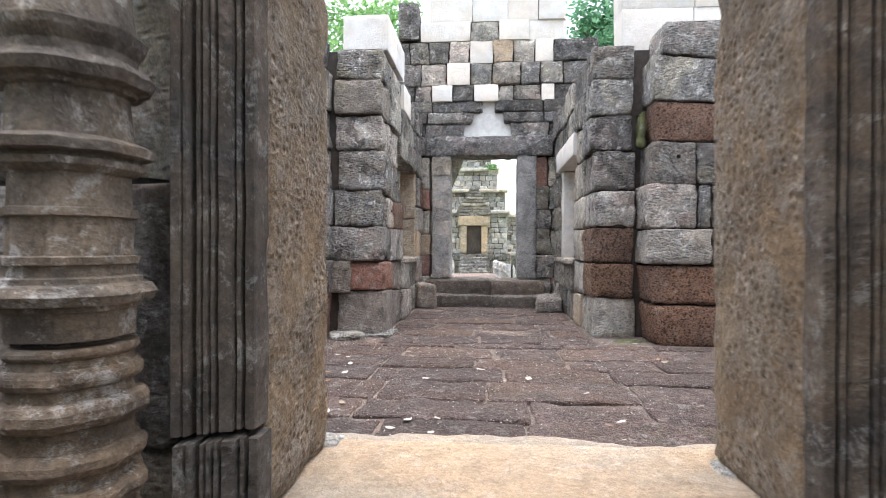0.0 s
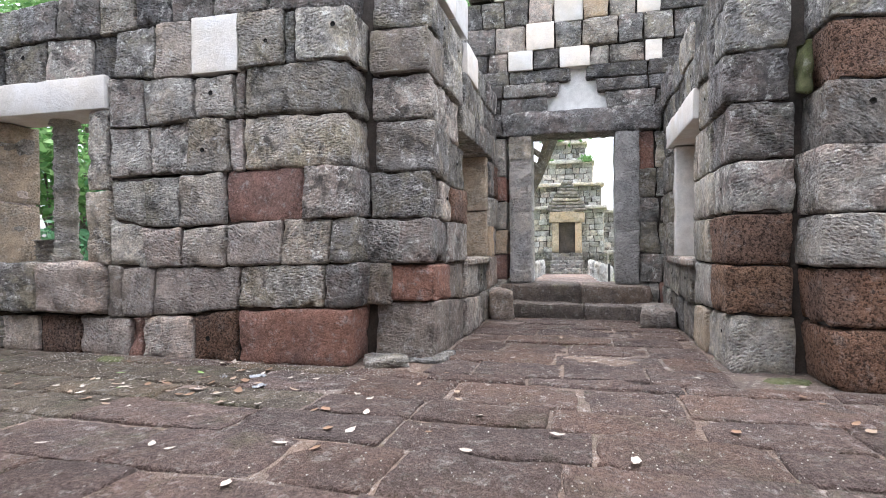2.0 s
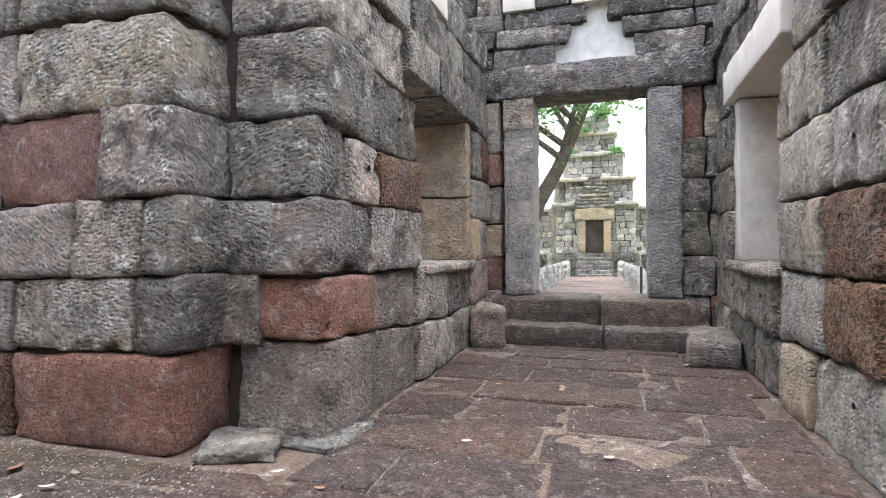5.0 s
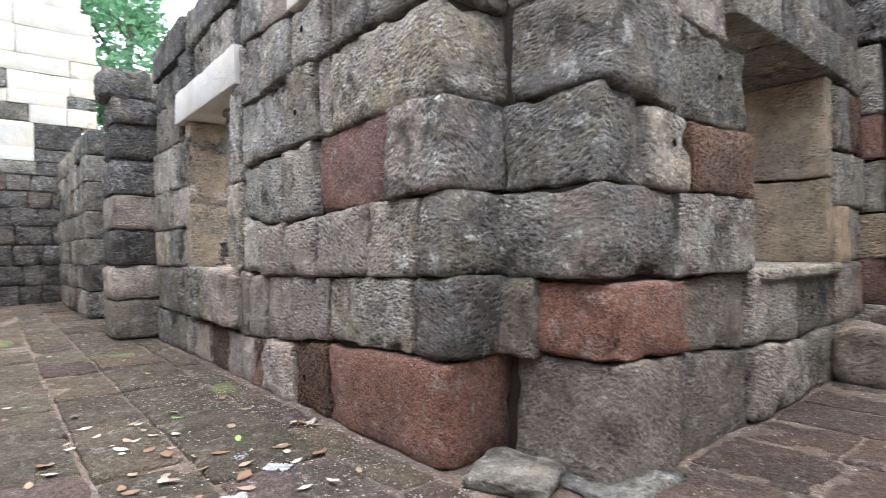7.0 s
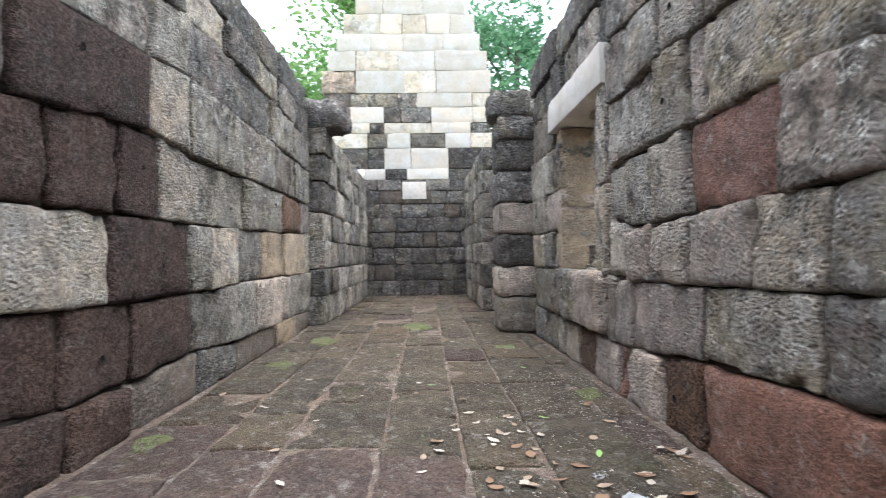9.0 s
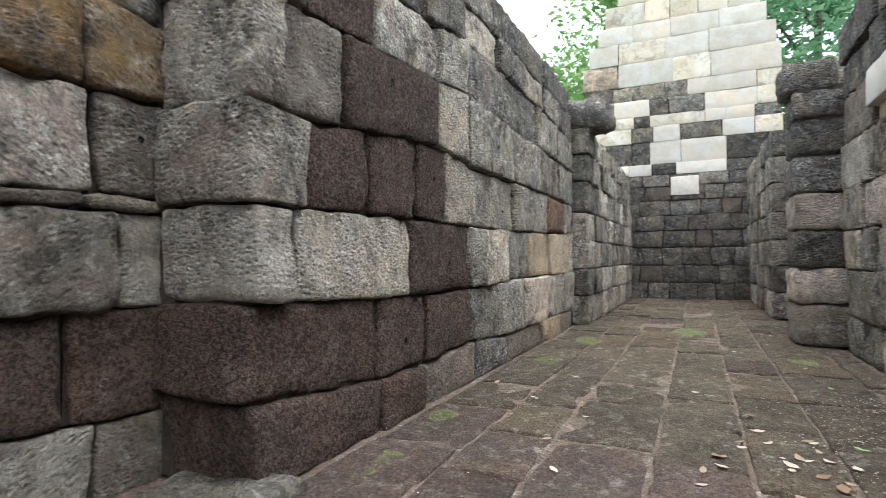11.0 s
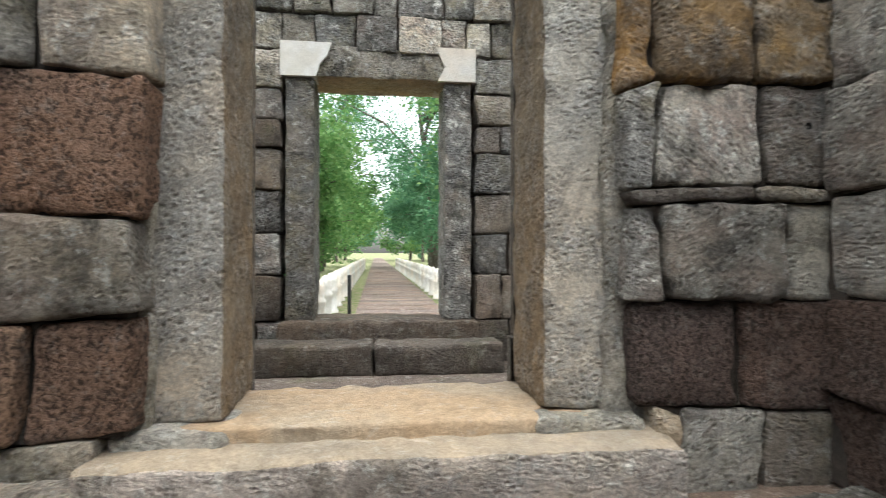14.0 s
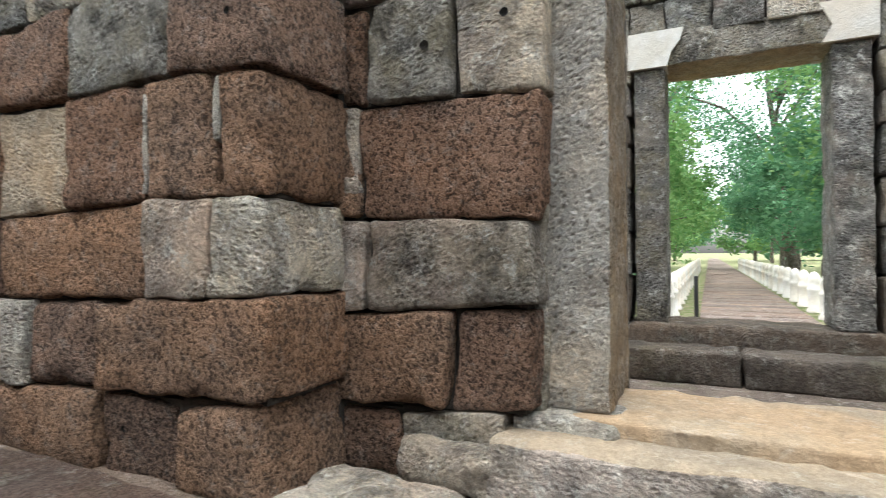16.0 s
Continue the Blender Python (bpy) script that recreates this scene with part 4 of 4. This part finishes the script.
def pave(x0, x1, y0, y1):
    y = y0
    while y < y1 - 0.15:
        d = min(pv.uniform(0.42, 0.6), y1 - y)
        x = x0 - pv.uniform(0, 0.6)
        while x < x1:
            w = pv.uniform(0.6, 1.25)
            a, b = max(x, x0), min(x + w, x1)
            if b - a > 0.15:
                v, f = block_geo((b - a - pv.uniform(0.006, 0.032), d - pv.uniform(0.006, 0.032), 0.12), 0.022, 0.01, 0.1, pv.uniform(0, 90))
                ob = link_mesh("paver", v, f, PAVER_GREEN if pv.random() < min(0.85, max(0.0, (-2.2 - a) / 3.0)) else PAVER, floor)
                ob.matrix_basis = pose((a + b) / 2, y + d / 2, -0.06 + pv.uniform(-0.008, 0.012), pv.uniform(-0.6, 0.6), pv.uniform(-0.6, 0.6), pv.uniform(-1.2, 1.2))
            x += w
        y += d


pave(-15.3, 8.8, 3.12, 6.45)
pave(-1.08, 1.48, 6.46, 10.18)
pave(-0.9, 1.5, 2.66, 3.1)

# ---- fallen leaves and grit ----
lv = random.Random(12)


def leaf_mesh(name, length, width, mat, curl):
    vs, fs, n = [], [], 6
    for k in range(n + 1):
        s = k / n
        w = width * (math.sin(math.pi * (0.02 + 0.96 * s ** 0.8)) ** 1.2) * 0.5 * lv.uniform(0.75, 1.15)
        up = curl * length * (s - 0.45) ** 2 * 0.8
        vs += [(length * (s - 0.5), -w, up + curl * 0.4 * w), (length * (s - 0.5), 0, up), (length * (s - 0.5), w, up + curl * 0.5 * w)]
    for k in range(n):
        for j in range(2):
            fs.append((3 * k + j, 3 * (k + 1) + j, 3 * (k + 1) + j + 1, 3 * k + j + 1))
    me = bpy.data.meshes.new(name)
    me.from_pydata(vs, [], fs)
    me.materials.append(mat)
    me.polygons.foreach_set("use_smooth", [True] * len(me.polygons))
    return me


LEAVES = [(leaf_mesh("leaf", lv.uniform(0.06, 0.105), lv.uniform(0.03, 0.05), m, lv.uniform(0.15, 0.7)), lab) for m, lab in
          [(DRY_PALE, "bleached dry leaf lying on the laterite floor")] * 5 + [(DRY, "pale brown dry leaf lying on the floor")] * 3 + [(DRY_DARK, "curled dark brown leaf lying on the floor")] * 2 + [(FRESH, "fallen green leaf lying on the floor")]]


def drop_leaf(x, y, kind=None, big=1.0):
    me, lab = LEAVES[kind] if kind is not None else lv.choice(LEAVES[:10])
    ob = new("fallen_leaf", me)
    ob.matrix_basis = pose(x, y, 0.011 + lv.uniform(0, 0.005), lv.uniform(-9, 9), lv.uniform(-9, 9), lv.uniform(0, 360)) @ Matrix.Scale(big * lv.uniform(0.75, 1.25), 4)
    tagged(ob, lab, "leaf", "fallen leaves on the floor")


for _ in range(62):
    drop_leaf(lv.gauss(-2.75, 0.75), min(6.35, lv.gauss(5.65, 0.38)), None, 1.1)
for _ in range(46):
    drop_leaf(lv.uniform(-2.2, 2.2), lv.uniform(3.2, 6.6), None, 1.05)
for _ in range(16):
    drop_leaf(lv.uniform(-1.0, 1.5), lv.uniform(6.6, 9.8))
for _ in range(40):
    drop_leaf(lv.uniform(-9, -2.5), lv.uniform(3.3, 6.3), None, 0.9)
for x, y in ((-3.2, 5.35), (-3.6, 5.75), (-4.6, 5.0), (-2.9, 5.9), (-5.2, 5.9)):
    drop_leaf(x, y, 10)
for _ in range(10):
    drop_leaf(lv.uniform(-1.6, -0.8), lv.uniform(2.75, 3.2), lv.choice((0, 1, 2)), 0.8)

gv, gf = [], []
for _ in range(4200):
    side = lv.random()
    if side < 0.45:
        x, y = lv.uniform(-5, -1.3), 6.45 - abs(lv.gauss(0, 0.5))
    elif side < 0.6:
        x, y = lv.uniform(-2.5, 2.5), lv.uniform(2.8, 6.4)
    else:
        x, y = lv.uniform(-1.1, 1.6), lv.uniform(3, 10)
    c, s, a = len(gv), lv.uniform(0.002, 0.009), lv.uniform(0, 6.3)
    z = 0.006
    for k in range(3):
        gv.append((x + s * math.cos(a + 2.1 * k), y + s * math.sin(a + 2.1 * k), z))
    gv.append((x, y, z + s * 0.7))
    gf += [(c, c + 1, c + 3), (c + 1, c + 2, c + 3), (c + 2, c, c + 3)]
grit = link_mesh("grit", gv, gf, STONES["p"], None, False)
tagged(grit, "pale grit and leaf crumbs strewn over the floor", "grit", "", "stuff")


# ---- trees ----
def limb(vs, fs, pts, r0, r1, seg=8):
    base = len(vs)
    for k, p in enumerate(pts):
        p = Vector(p)
        q = Vector(pts[min(k + 1, len(pts) - 1)]) - Vector(pts[max(k - 1, 0)])
        side = q.cross(Vector((0.3, 1, 0.2))).normalized()
        other = q.cross(side).normalized()
        r = r0 + (r1 - r0) * k / (len(pts) - 1)
        for s in range(seg):
            a = 2 * math.pi * s / seg
            vs.append(p + r * (side * math.cos(a) + other * math.sin(a)))
    for k in range(len(pts) - 1):
        for s in range(seg):
            fs.append((base + k * seg + s, base + k * seg + (s + 1) % seg, base + (k + 1) * seg + (s + 1) % seg, base + (k + 1) * seg + s))


def tree(at, height, spread, leaf, seed, trunk=0.3, lean=(0, 0), count=4200, size=0.26, bare=0.35, label="tall leafy tree beyond the ruin"):
    """A tapered trunk with limbs, and a loose crown of single leaves in clumps."""
    rnd = random.Random(seed)
    t = tagged(new("tree"), label, "tree", "trees round the ruin")
    t.matrix_basis = pose(*at)
    vs, fs = [], []
    top = Vector((lean[0], lean[1], height * 0.72))
    pts = [Vector((0, 0, -0.3)).lerp(top, k / 7) + Vector((rnd.uniform(-0.12, 0.12), rnd.uniform(-0.12, 0.12), 0)) * (k > 0) for k in range(8)]
    limb(vs, fs, pts, trunk, trunk * 0.35)
    clumps = []
    for k in range(11):
        s = rnd.uniform(bare, 1.0)
        root = Vector((0, 0, 0)).lerp(top, s)
        a = rnd.uniform(0, 6.28)
        out = spread * rnd.uniform(0.55, 1.05) * (1.15 - 0.5 * s)
        end = root + Vector((math.cos(a) * out, math.sin(a) * out, height * rnd.uniform(0.06, 0.28)))
        mid = root.lerp(end, 0.5) + Vector((0, 0, height * 0.05))
        limb(vs, fs, [root, mid, end], trunk * 0.32, trunk * 0.08, 6)
        for w in (0.55, 0.8, 1.0):
            clumps.append((root.lerp(end, w) + Vector((rnd.uniform(-1, 1), rnd.uniform(-1, 1), rnd.uniform(-0.3, 0.8))) * spread * 0.16, spread * rnd.uniform(0.17, 0.34)))
    clumps.append((top + Vector((0, 0, height * 0.16)), spread * 0.35))
    link_mesh("trunk", vs, fs, BARK, t)
    lvs, lfs = [], []
    for _ in range(count):
        c, rad = rnd.choice(clumps)
        d = Vector((rnd.gauss(0, 1), rnd.gauss(0, 1), rnd.gauss(0, 0.75)))
        p = c + d.normalized() * rad * rnd.uniform(0.3, 1.1)
        u = Vector((rnd.gauss(0, 1), rnd.gauss(0, 1), rnd.gauss(0, 0.6))).normalized()
        v = u.cross(Vector((rnd.gauss(0, 1), rnd.gauss(0, 1), rnd.gauss(0, 1)))).normalized()
        s = size * rnd.uniform(0.6, 1.3)
        b = len(lvs)
        lvs += [p - u * s, p + v * s * 0.45, p + u * s, p - v * s * 0.45]
        lfs.append((b, b + 1, b + 2, b + 3))
    link_mesh("crown", lvs, lfs, leaf, t, False)
    return t


k = 0
for x, y, h, sp, lf in ((4.8, -20, 9, 3.6, LEAF), (6.0, -30, 10, 4.5, LEAF), (5.2, -43, 12, 5.5, LEAF), (-5.4, -24, 9, 4.2, LEAF_TEAL), (-5.6, -34, 10, 5, LEAF_TEAL), (-5.6, -47, 12, 5.5, LEAF_TEAL),
                        (6.5, -62, 13, 6, LEAF), (-6.5, -64, 13, 6, LEAF_TEAL), (10, -22, 11, 5, LEAF), (-11, -28, 12, 6, LEAF_TEAL), (-9.5, -18, 15, 6, LEAF), (7, -90, 14, 7, LEAF_TEAL), (-8, -92, 14, 7, LEAF), (12, -50, 13, 7, LEAF_TEAL), (-13, -52, 14, 7, LEAF)):
    k += 1
    tree((x, y, -0.6), h, sp * 1.15, lf, 100 + k, 0.28, count=9500, size=0.13 + 0.0016 * abs(y), bare=0.16)
for x, y, h, sp in ((-7.5, 11.5, 5.0, 2.2), (-9.5, 13.5, 6.0, 2.6), (-12.5, 12.5, 5.5, 2.6), (-11, 16, 7, 3), (-5.8, 14.5, 5, 2.2), (4.5, -13, 6, 2.4), (5.5, -17, 7, 2.8), (-5.2, -15, 6.5, 2.6)):
    k += 1
    tree((x, y, -0.6), h, sp, LEAF_TEAL if k % 2 else LEAF, 300 + k, 0.1, count=3600, size=0.13, bare=0.02, label="low leafy tree close behind the ruin")
for n in range(14):
    k += 1
    tree((-52 + 8 * n + (3 if n > 6 else -3), -112 - 5 * (n % 3), -0.6), 13 + n % 4, 7.5, LEAF_TEAL if n % 2 else LEAF, 400 + k, 0.35, count=2600, size=0.6, bare=0.04, label="tall tree in the far row beyond the causeway")
tree((-4.5, -38, -0.6), 19, 8.5, LEAF_TEAL, 151, 0.4, (1.5, 0), 11000, 0.15, 0.5)
tree((5.5, -46, -0.6), 21, 9, LEAF_TEAL, 152, 0.4, (-2.0, 0), 11000, 0.16, 0.45)
tree((3.4, -13, -0.6), 12.5, 4.5, LEAF, 142, 0.22, (-1.0, -1), 5200, 0.105, 0.6)
tree((-2.6, -15, -0.6), 13.5, 5.5, LEAF, 141, 0.25, (-1.2, -2), 6500, 0.105, 0.56)
for x, y, h, sp, lf in ((-8, 17, 10, 4, LEAF), (-14, 15, 11, 4.5, LEAF), (-11, 22, 13, 5, LEAF_TEAL), (-18, 20, 12, 5, LEAF), (-11, 44, 15, 5, LEAF), (11, 45, 15, 5, LEAF), (-15, 40, 15, 6, LEAF_TEAL), (14, 36, 14, 6, LEAF_TEAL),
                        (10.5, 27, 12, 4.0, LEAF), (-20.5, 1.6, 12.5, 4.6, LEAF), (-20.0, 8.4, 12.5, 4.2, LEAF_TEAL), (-5.6, 25, 14, 4.4, LEAF), (6.6, 24, 14.5, 4.4, LEAF_TEAL), (-25, 12, 12, 5, LEAF_TEAL), (-28, -2, 13, 6, LEAF), (-22, -9, 12, 6, LEAF), (16, 16, 13, 6, LEAF)):
    k += 1
    tree((x, y, -0.6), h, sp, lf, 200 + k, 0.28, count=8000, size=0.15, bare=0.55 if 20 < y < 26 and -6 < x < 8 else 0.3)
tree((-3.9, 24, -0.6), 11, 4.4, LEAF, 55, 0.4, (3.9, 0.5), 8000, 0.12, 0.5, "leaning tree with a bare forked trunk before the tower")


# ---- causeways ----
def bollard(at, label, mat):
    seg, prof = 14, [(0, 0.16), (0.05, 0.165), (0.1, 0.13), (0.45, 0.13), (0.5, 0.15), (0.56, 0.15), (0.6, 0.12), (0.7, 0.135), (0.82, 0.12), (0.91, 0.07), (0.95, 0.0)]
    vs = [(r * math.cos(6.2832 * q / seg), r * math.sin(6.2832 * q / seg), z) for z, r in prof for q in range(seg)]
    fs = [(j * seg + q, j * seg + (q + 1) % seg, (j + 1) * seg + (q + 1) % seg, (j + 1) * seg + q) for j in range(len(prof) - 1) for q in range(seg)]
    ob = link_mesh("stone_post", vs, fs, mat)
    ob.matrix_basis = pose(*at)
    return tagged(ob, label, "post", "stone posts along the causeways")


def causeway(name, x0, x1, y0, y1, z):
    d = tagged(new(name), "laterite causeway leading away from the gate", "causeway", "", "structure")
    slab("bed", (x0, min(y0, y1), z - 0.6), (x1, max(y0, y1), z - 0.03), PATH_STONE, d, 0.02, 0.004, 3.0)
    y, step = min(y0, y1), 0.55
    while y < max(y0, y1) - 0.3 and y < min(y0, y1) + 45:
        slab("paver", (x0 + 0.01, y + 0.01, z - 0.1), (x1 - 0.01, y + step - 0.012, z + pv.uniform(-0.006, 0.006)), PATH_STONE, d, 0.02, 0.006, 0.6)
        y += step
    return d


causeway("causeway_south", -1.3, 0.86, -1.8, -46, -0.3)
slab("causeway_far", (-1.3, -140, -0.7), (0.86, -46, -0.31), PATH_STONE, None, 0.02, 0.004, 8.0)
tagged(bpy.data.objects["causeway_far"], "far stretch of the laterite causeway", "causeway", "", "structure")
causeway("causeway_north", -1.9, 0.95, 11.65, 31.4, -0.45)
first = bollard((1.42, -5.2, -0.32), "pale stone post beside the southern causeway", STONES["w"])
second = bollard((-2.04, 22.6, -0.6), "weathered grey stone post beside the northern causeway", STONES["q"])
for n in range(26):
    if n:
        copy_thing(first, pose(1.42, -5.2 - 1.55 * n, -0.32))
    copy_thing(first, pose(-1.52, -5.6 - 1.55 * n, -0.32, 0, 0, 20 * n))
for n in range(8):
    if n:
        copy_thing(second, pose(-2.04 + 0.03 * n, 22.6 + 1.2 * n, -0.6, 0, 0, 15 * n))
    copy_thing(second, pose(1.2 - 0.085 * n, 22.6 + 1.2 * n, -0.6, 0, 0, 25 * n))
for x, y, z in ((0.86, -5.2, -0.31), (1.05, 19.5, -0.5)):
    v, f = block_geo((0.07, 0.07, 1.0), 0.012, 0.0, 0.5)
    mp = link_mesh("metal_post", v, f, METAL_M)
    mp.matrix_basis = pose(x, y, z + 0.5)
    tagged(mp, "dark painted metal post beside the causeway", "post")

# ---- tower ----
tower = tagged(new("temple_tower"), "weathered stepped sandstone temple tower with a stair and doorway", "tower")
tr = random.Random(8)
TX, TY = -0.65, 33.0


def tier(half, y, z0, z1, pal, rise=0.31, length=0.44):
    n = max(1, round((z1 - z0) / rise))
    beds = [z0 + (z1 - z0) * q / n for q in range(n + 1)]
    masonry("tier", (TX, y, 0), 0, 0.5, courses_auto(-half, half, beds, pal, length, rnd=tr), "", 0.2, 0.03, 0.04, tower)
    for sgn in (-1, 1):
        slab("side", (TX + sgn * half - 0.3, y + 0.3, z0), (TX + sgn * half + 0.05, y + 2 * half, z1), TOWER, tower, 0.05, 0.03, 0.3)


tier(5.2, 34.6, -0.55, 0.62, "ddgd", 0.4, 0.7)
tier(5.2, 35.0, 0.62, 3.0, "qqqgq")
tier(2.2, 33.4, -0.6, 0.64, "ddd", 0.4, 0.7)
tier(2.0, 33.6, 0.64, 3.2, "qqpqq")
tier(1.85, 33.9, 3.2, 4.5, "qqgqd")
tier(1.4, 34.3, 4.55, 5.85, "qqqgq")
tier(1.0, 34.7, 5.9, 7.0, "qgqq")
tier(0.65, 35.0, 7.05, 8.1, "qqg")
for half, y, z in ((2.2, 33.4, 3.1), (2.05, 33.7, 4.42), (1.55, 34.1, 5.78), (1.15, 34.5, 6.95), (5.3, 34.8, 2.95), (5.35, 34.4, 0.55)):
    slab("cornice", (TX - half, y, z), (TX + half, y + 1.6, z + 0.2), TOWER, tower, 0.05, 0.025, 0.25)
for a, b, z0, z1 in ((-0.82, -0.45, 0.64, 2.35), (0.45, 0.82, 0.64, 2.35)):
    slab("door_pillar", (TX + a, 33.25, z0), (TX + b, 33.65, z1), STONES["t"], tower, 0.03, 0.01, 0.3)
slab("door_lintel", (TX - 0.95, 33.2, 2.36), (TX + 0.95, 33.65, 2.95), STONES["t"], tower, 0.03, 0.02, 0.15)
for q in range(9):
    w = 1.15 - 0.11 * q
    slab("pediment_stone", (TX - w, 33.3 + 0.01 * q, 2.97 + 0.19 * q), (TX + w, 33.9, 3.155 + 0.19 * q), STONES["gdg"[q % 3]], tower, 0.05, 0.04, 0.12)
# Dark panel stands in for the shade of the door recess.
door = slab("doorway", (TX - 0.45, 33.45, 0.64), (TX + 0.45, 33.56, 2.36), MORTAR, tower, 0.01, 0.002, 0.5)
for q in range(11):
    slab("slat", (TX - 0.42, 33.36, 0.7 + 0.15 * q), (TX + 0.42, 33.45, 0.77 + 0.15 * q), MOULD, door, 0.01, 0.002, 0.3)
for q in range(6):
    slab("stair", (TX - 0.85, 31.6 + 0.28 * q, -0.6), (TX + 0.85, 33.4, -0.36 + 0.2 * q), STONES["d"], tower, 0.03, 0.01, 0.3)
for q, (x, y, z, r, n) in enumerate(((-1.2, 34.4, 5.9, 0.3, 260), (1.1, 34.2, 5.85, 0.35, 260), (0.4, 34.9, 8.1, 0.6, 600), (-0.6, 34.6, 7.1, 0.35, 260))):
    bush = tagged(new("shrub"), "green shrub growing out of the tower's ledge", "shrub", "shrubs on the tower")
    bush.matrix_basis = pose(TX + x, y, z)
    lvs, lfs = [], []
    for _ in range(n):
        p = Vector((tr.gauss(0, 1), tr.gauss(0, 1), abs(tr.gauss(0, 0.9)))) * r * 0.5
        u = Vector((tr.gauss(0, 1), tr.gauss(0, 1), tr.gauss(0, 1))).normalized()
        v = u.orthogonal().normalized()
        b = len(lvs)
        lvs += [p - u * 0.1, p + v * 0.05, p + u * 0.1, p - v * 0.05]
        lfs.append((b, b + 1, b + 2, b + 3))
    link_mesh("leaves", lvs, lfs, LEAF, bush, False)


for x0, x1, y, z0, z1 in ((2.62, 2.66, 3.08, 1.6, 1.9), (3.11, 3.145, 3.08, 1.38, 1.88), (2.3, 2.36, 2.49, 1.4, 1.84)):
    streak = slab("mortar_streak", (x0, y - 0.08, z0), (x1, y + 0.004, z1), STONES["p"], bpy.data.objects["wall_south_east"], 0.015, 0.012, 0.03)
    streak.matrix_parent_inverse = bpy.data.objects["wall_south_east"].matrix_basis.inverted()

# stones of the corner that bond into the set-back wall, and round stones on the pilasters
for lo, hi, m in (((-1.8, 6.845, 0.95), (-1.42, 7.1, 1.37), "g"), ((-1.8, 6.85, 0.53), (-1.5, 7.1, 0.94), "m")):
    bond = slab("bond_stone", lo, hi, STONES[m], wall_w, 0.03, 0.012, 0.06)
    bond.matrix_parent_inverse = wall_w.matrix_basis.inverted()
for lo, hi, m in (((-8.4, 5.9, 3.1), (-7.65, 6.5, 3.5), "n"), ((-9.6, 2.85, 3.2), (-8.95, 3.72, 3.75), "n")):
    tagged(slab("capstone", lo, hi, STONES[m], None, 0.2, 0.04, 0.08), "dark rounded stone resting on a gallery pilaster", "stone", "capstones of the gallery")

# scraps of paper and a mossy stone face
def scrap(x, y, z, w, seed, label):
    n = 7
    vs = [((i / n - 0.5) * w, (j / n - 0.5) * w * 0.6, 0.012 + 0.018 * noise.noise(Vector((i * 0.9 + seed, j * 0.9, seed)))) for j in range(n + 1) for i in range(n + 1)]
    fs = [(j * (n + 1) + i, j * (n + 1) + i + 1, (j + 1) * (n + 1) + i + 1, (j + 1) * (n + 1) + i) for j in range(n) for i in range(n)]
    ob = link_mesh("paper_scrap", vs, fs, PAPER, None, False)
    ob.matrix_basis = pose(x, y, z, 0, 0, seed * 40)
    tagged(ob, label, "litter", "paper scraps on the floor")


PAPER = stone("crumpled_pale_paper", (0.27, 0.295, 0.33), (0.34, 0.36, 0.38), 0.0, 0.0, 0, 0.0, 0.0, depth=0.002, mottle=0.1)
for n, (x, y, w) in enumerate(((-2.35, 5.9, 0.13), (-2.15, 5.62, 0.11), (-2.62, 5.82, 0.1), (-1.3, 2.88, 0.13), (-1.14, 2.8, 0.1))):
    scrap(x, y, 0.05 if y < 3 else 0.006, w, n + 1.0, "crumpled pale blue scrap of paper lying on the floor")
v, f = block_geo((0.06, 0.24, 0.4), 0.03, 0.03, 0.04, 4.0)
ob = link_mesh("moss_patch", v, f, MOSS)
ob.matrix_basis = pose(2.05, 6.96, 2.55, 8, 0, 0)
tagged(ob, "thick green moss clinging to the wall corner", "moss", "moss patches")

# ---- moss ----
for n, (x, y, r) in enumerate(((1.9, 6.75, 0.2), (-4.25, 6.25, 0.22), (-2.35, 3.35, 0.3), (-3.3, 3.3, 0.22), (-1.35, 2.95, 0.22), (-5.6, 3.45, 0.35), (-7.2, 3.6, 0.4), (-6.4, 5.9, 0.3), (0.9, 3.0, 0.15), (-8.5, 4.8, 0.5))):
    rings, seg = 6, 22
    vs, fs = [(x, y, 0.014)], []
    for i in range(1, rings + 1):
        for q in range(seg):
            a = 6.2832 * q / seg
            rad = 0.7 * r * i / rings * (1 + 0.45 * noise.noise(Vector((math.cos(a) * 1.6 + n * 3, math.sin(a) * 1.6, 0.5))))
            vs.append((x + rad * math.cos(a) * 1.3, y + rad * math.sin(a) * 0.7, (0.008 + 0.012 * noise.noise(Vector((rad * 25, a * 4, n)))) if i < rings else -0.02))
    fs += [(0, 1 + q, 1 + (q + 1) % seg) for q in range(seg)]
    fs += [(1 + i * seg + q, 1 + (i + 1) * seg + q, 1 + (i + 1) * seg + (q + 1) % seg, 1 + i * seg + (q + 1) % seg) for i in range(rings - 1) for q in range(seg)]
    tagged(link_mesh("moss_patch", vs, fs, MOSS), "low damp green moss patch on the laterite floor", "moss", "moss patches")
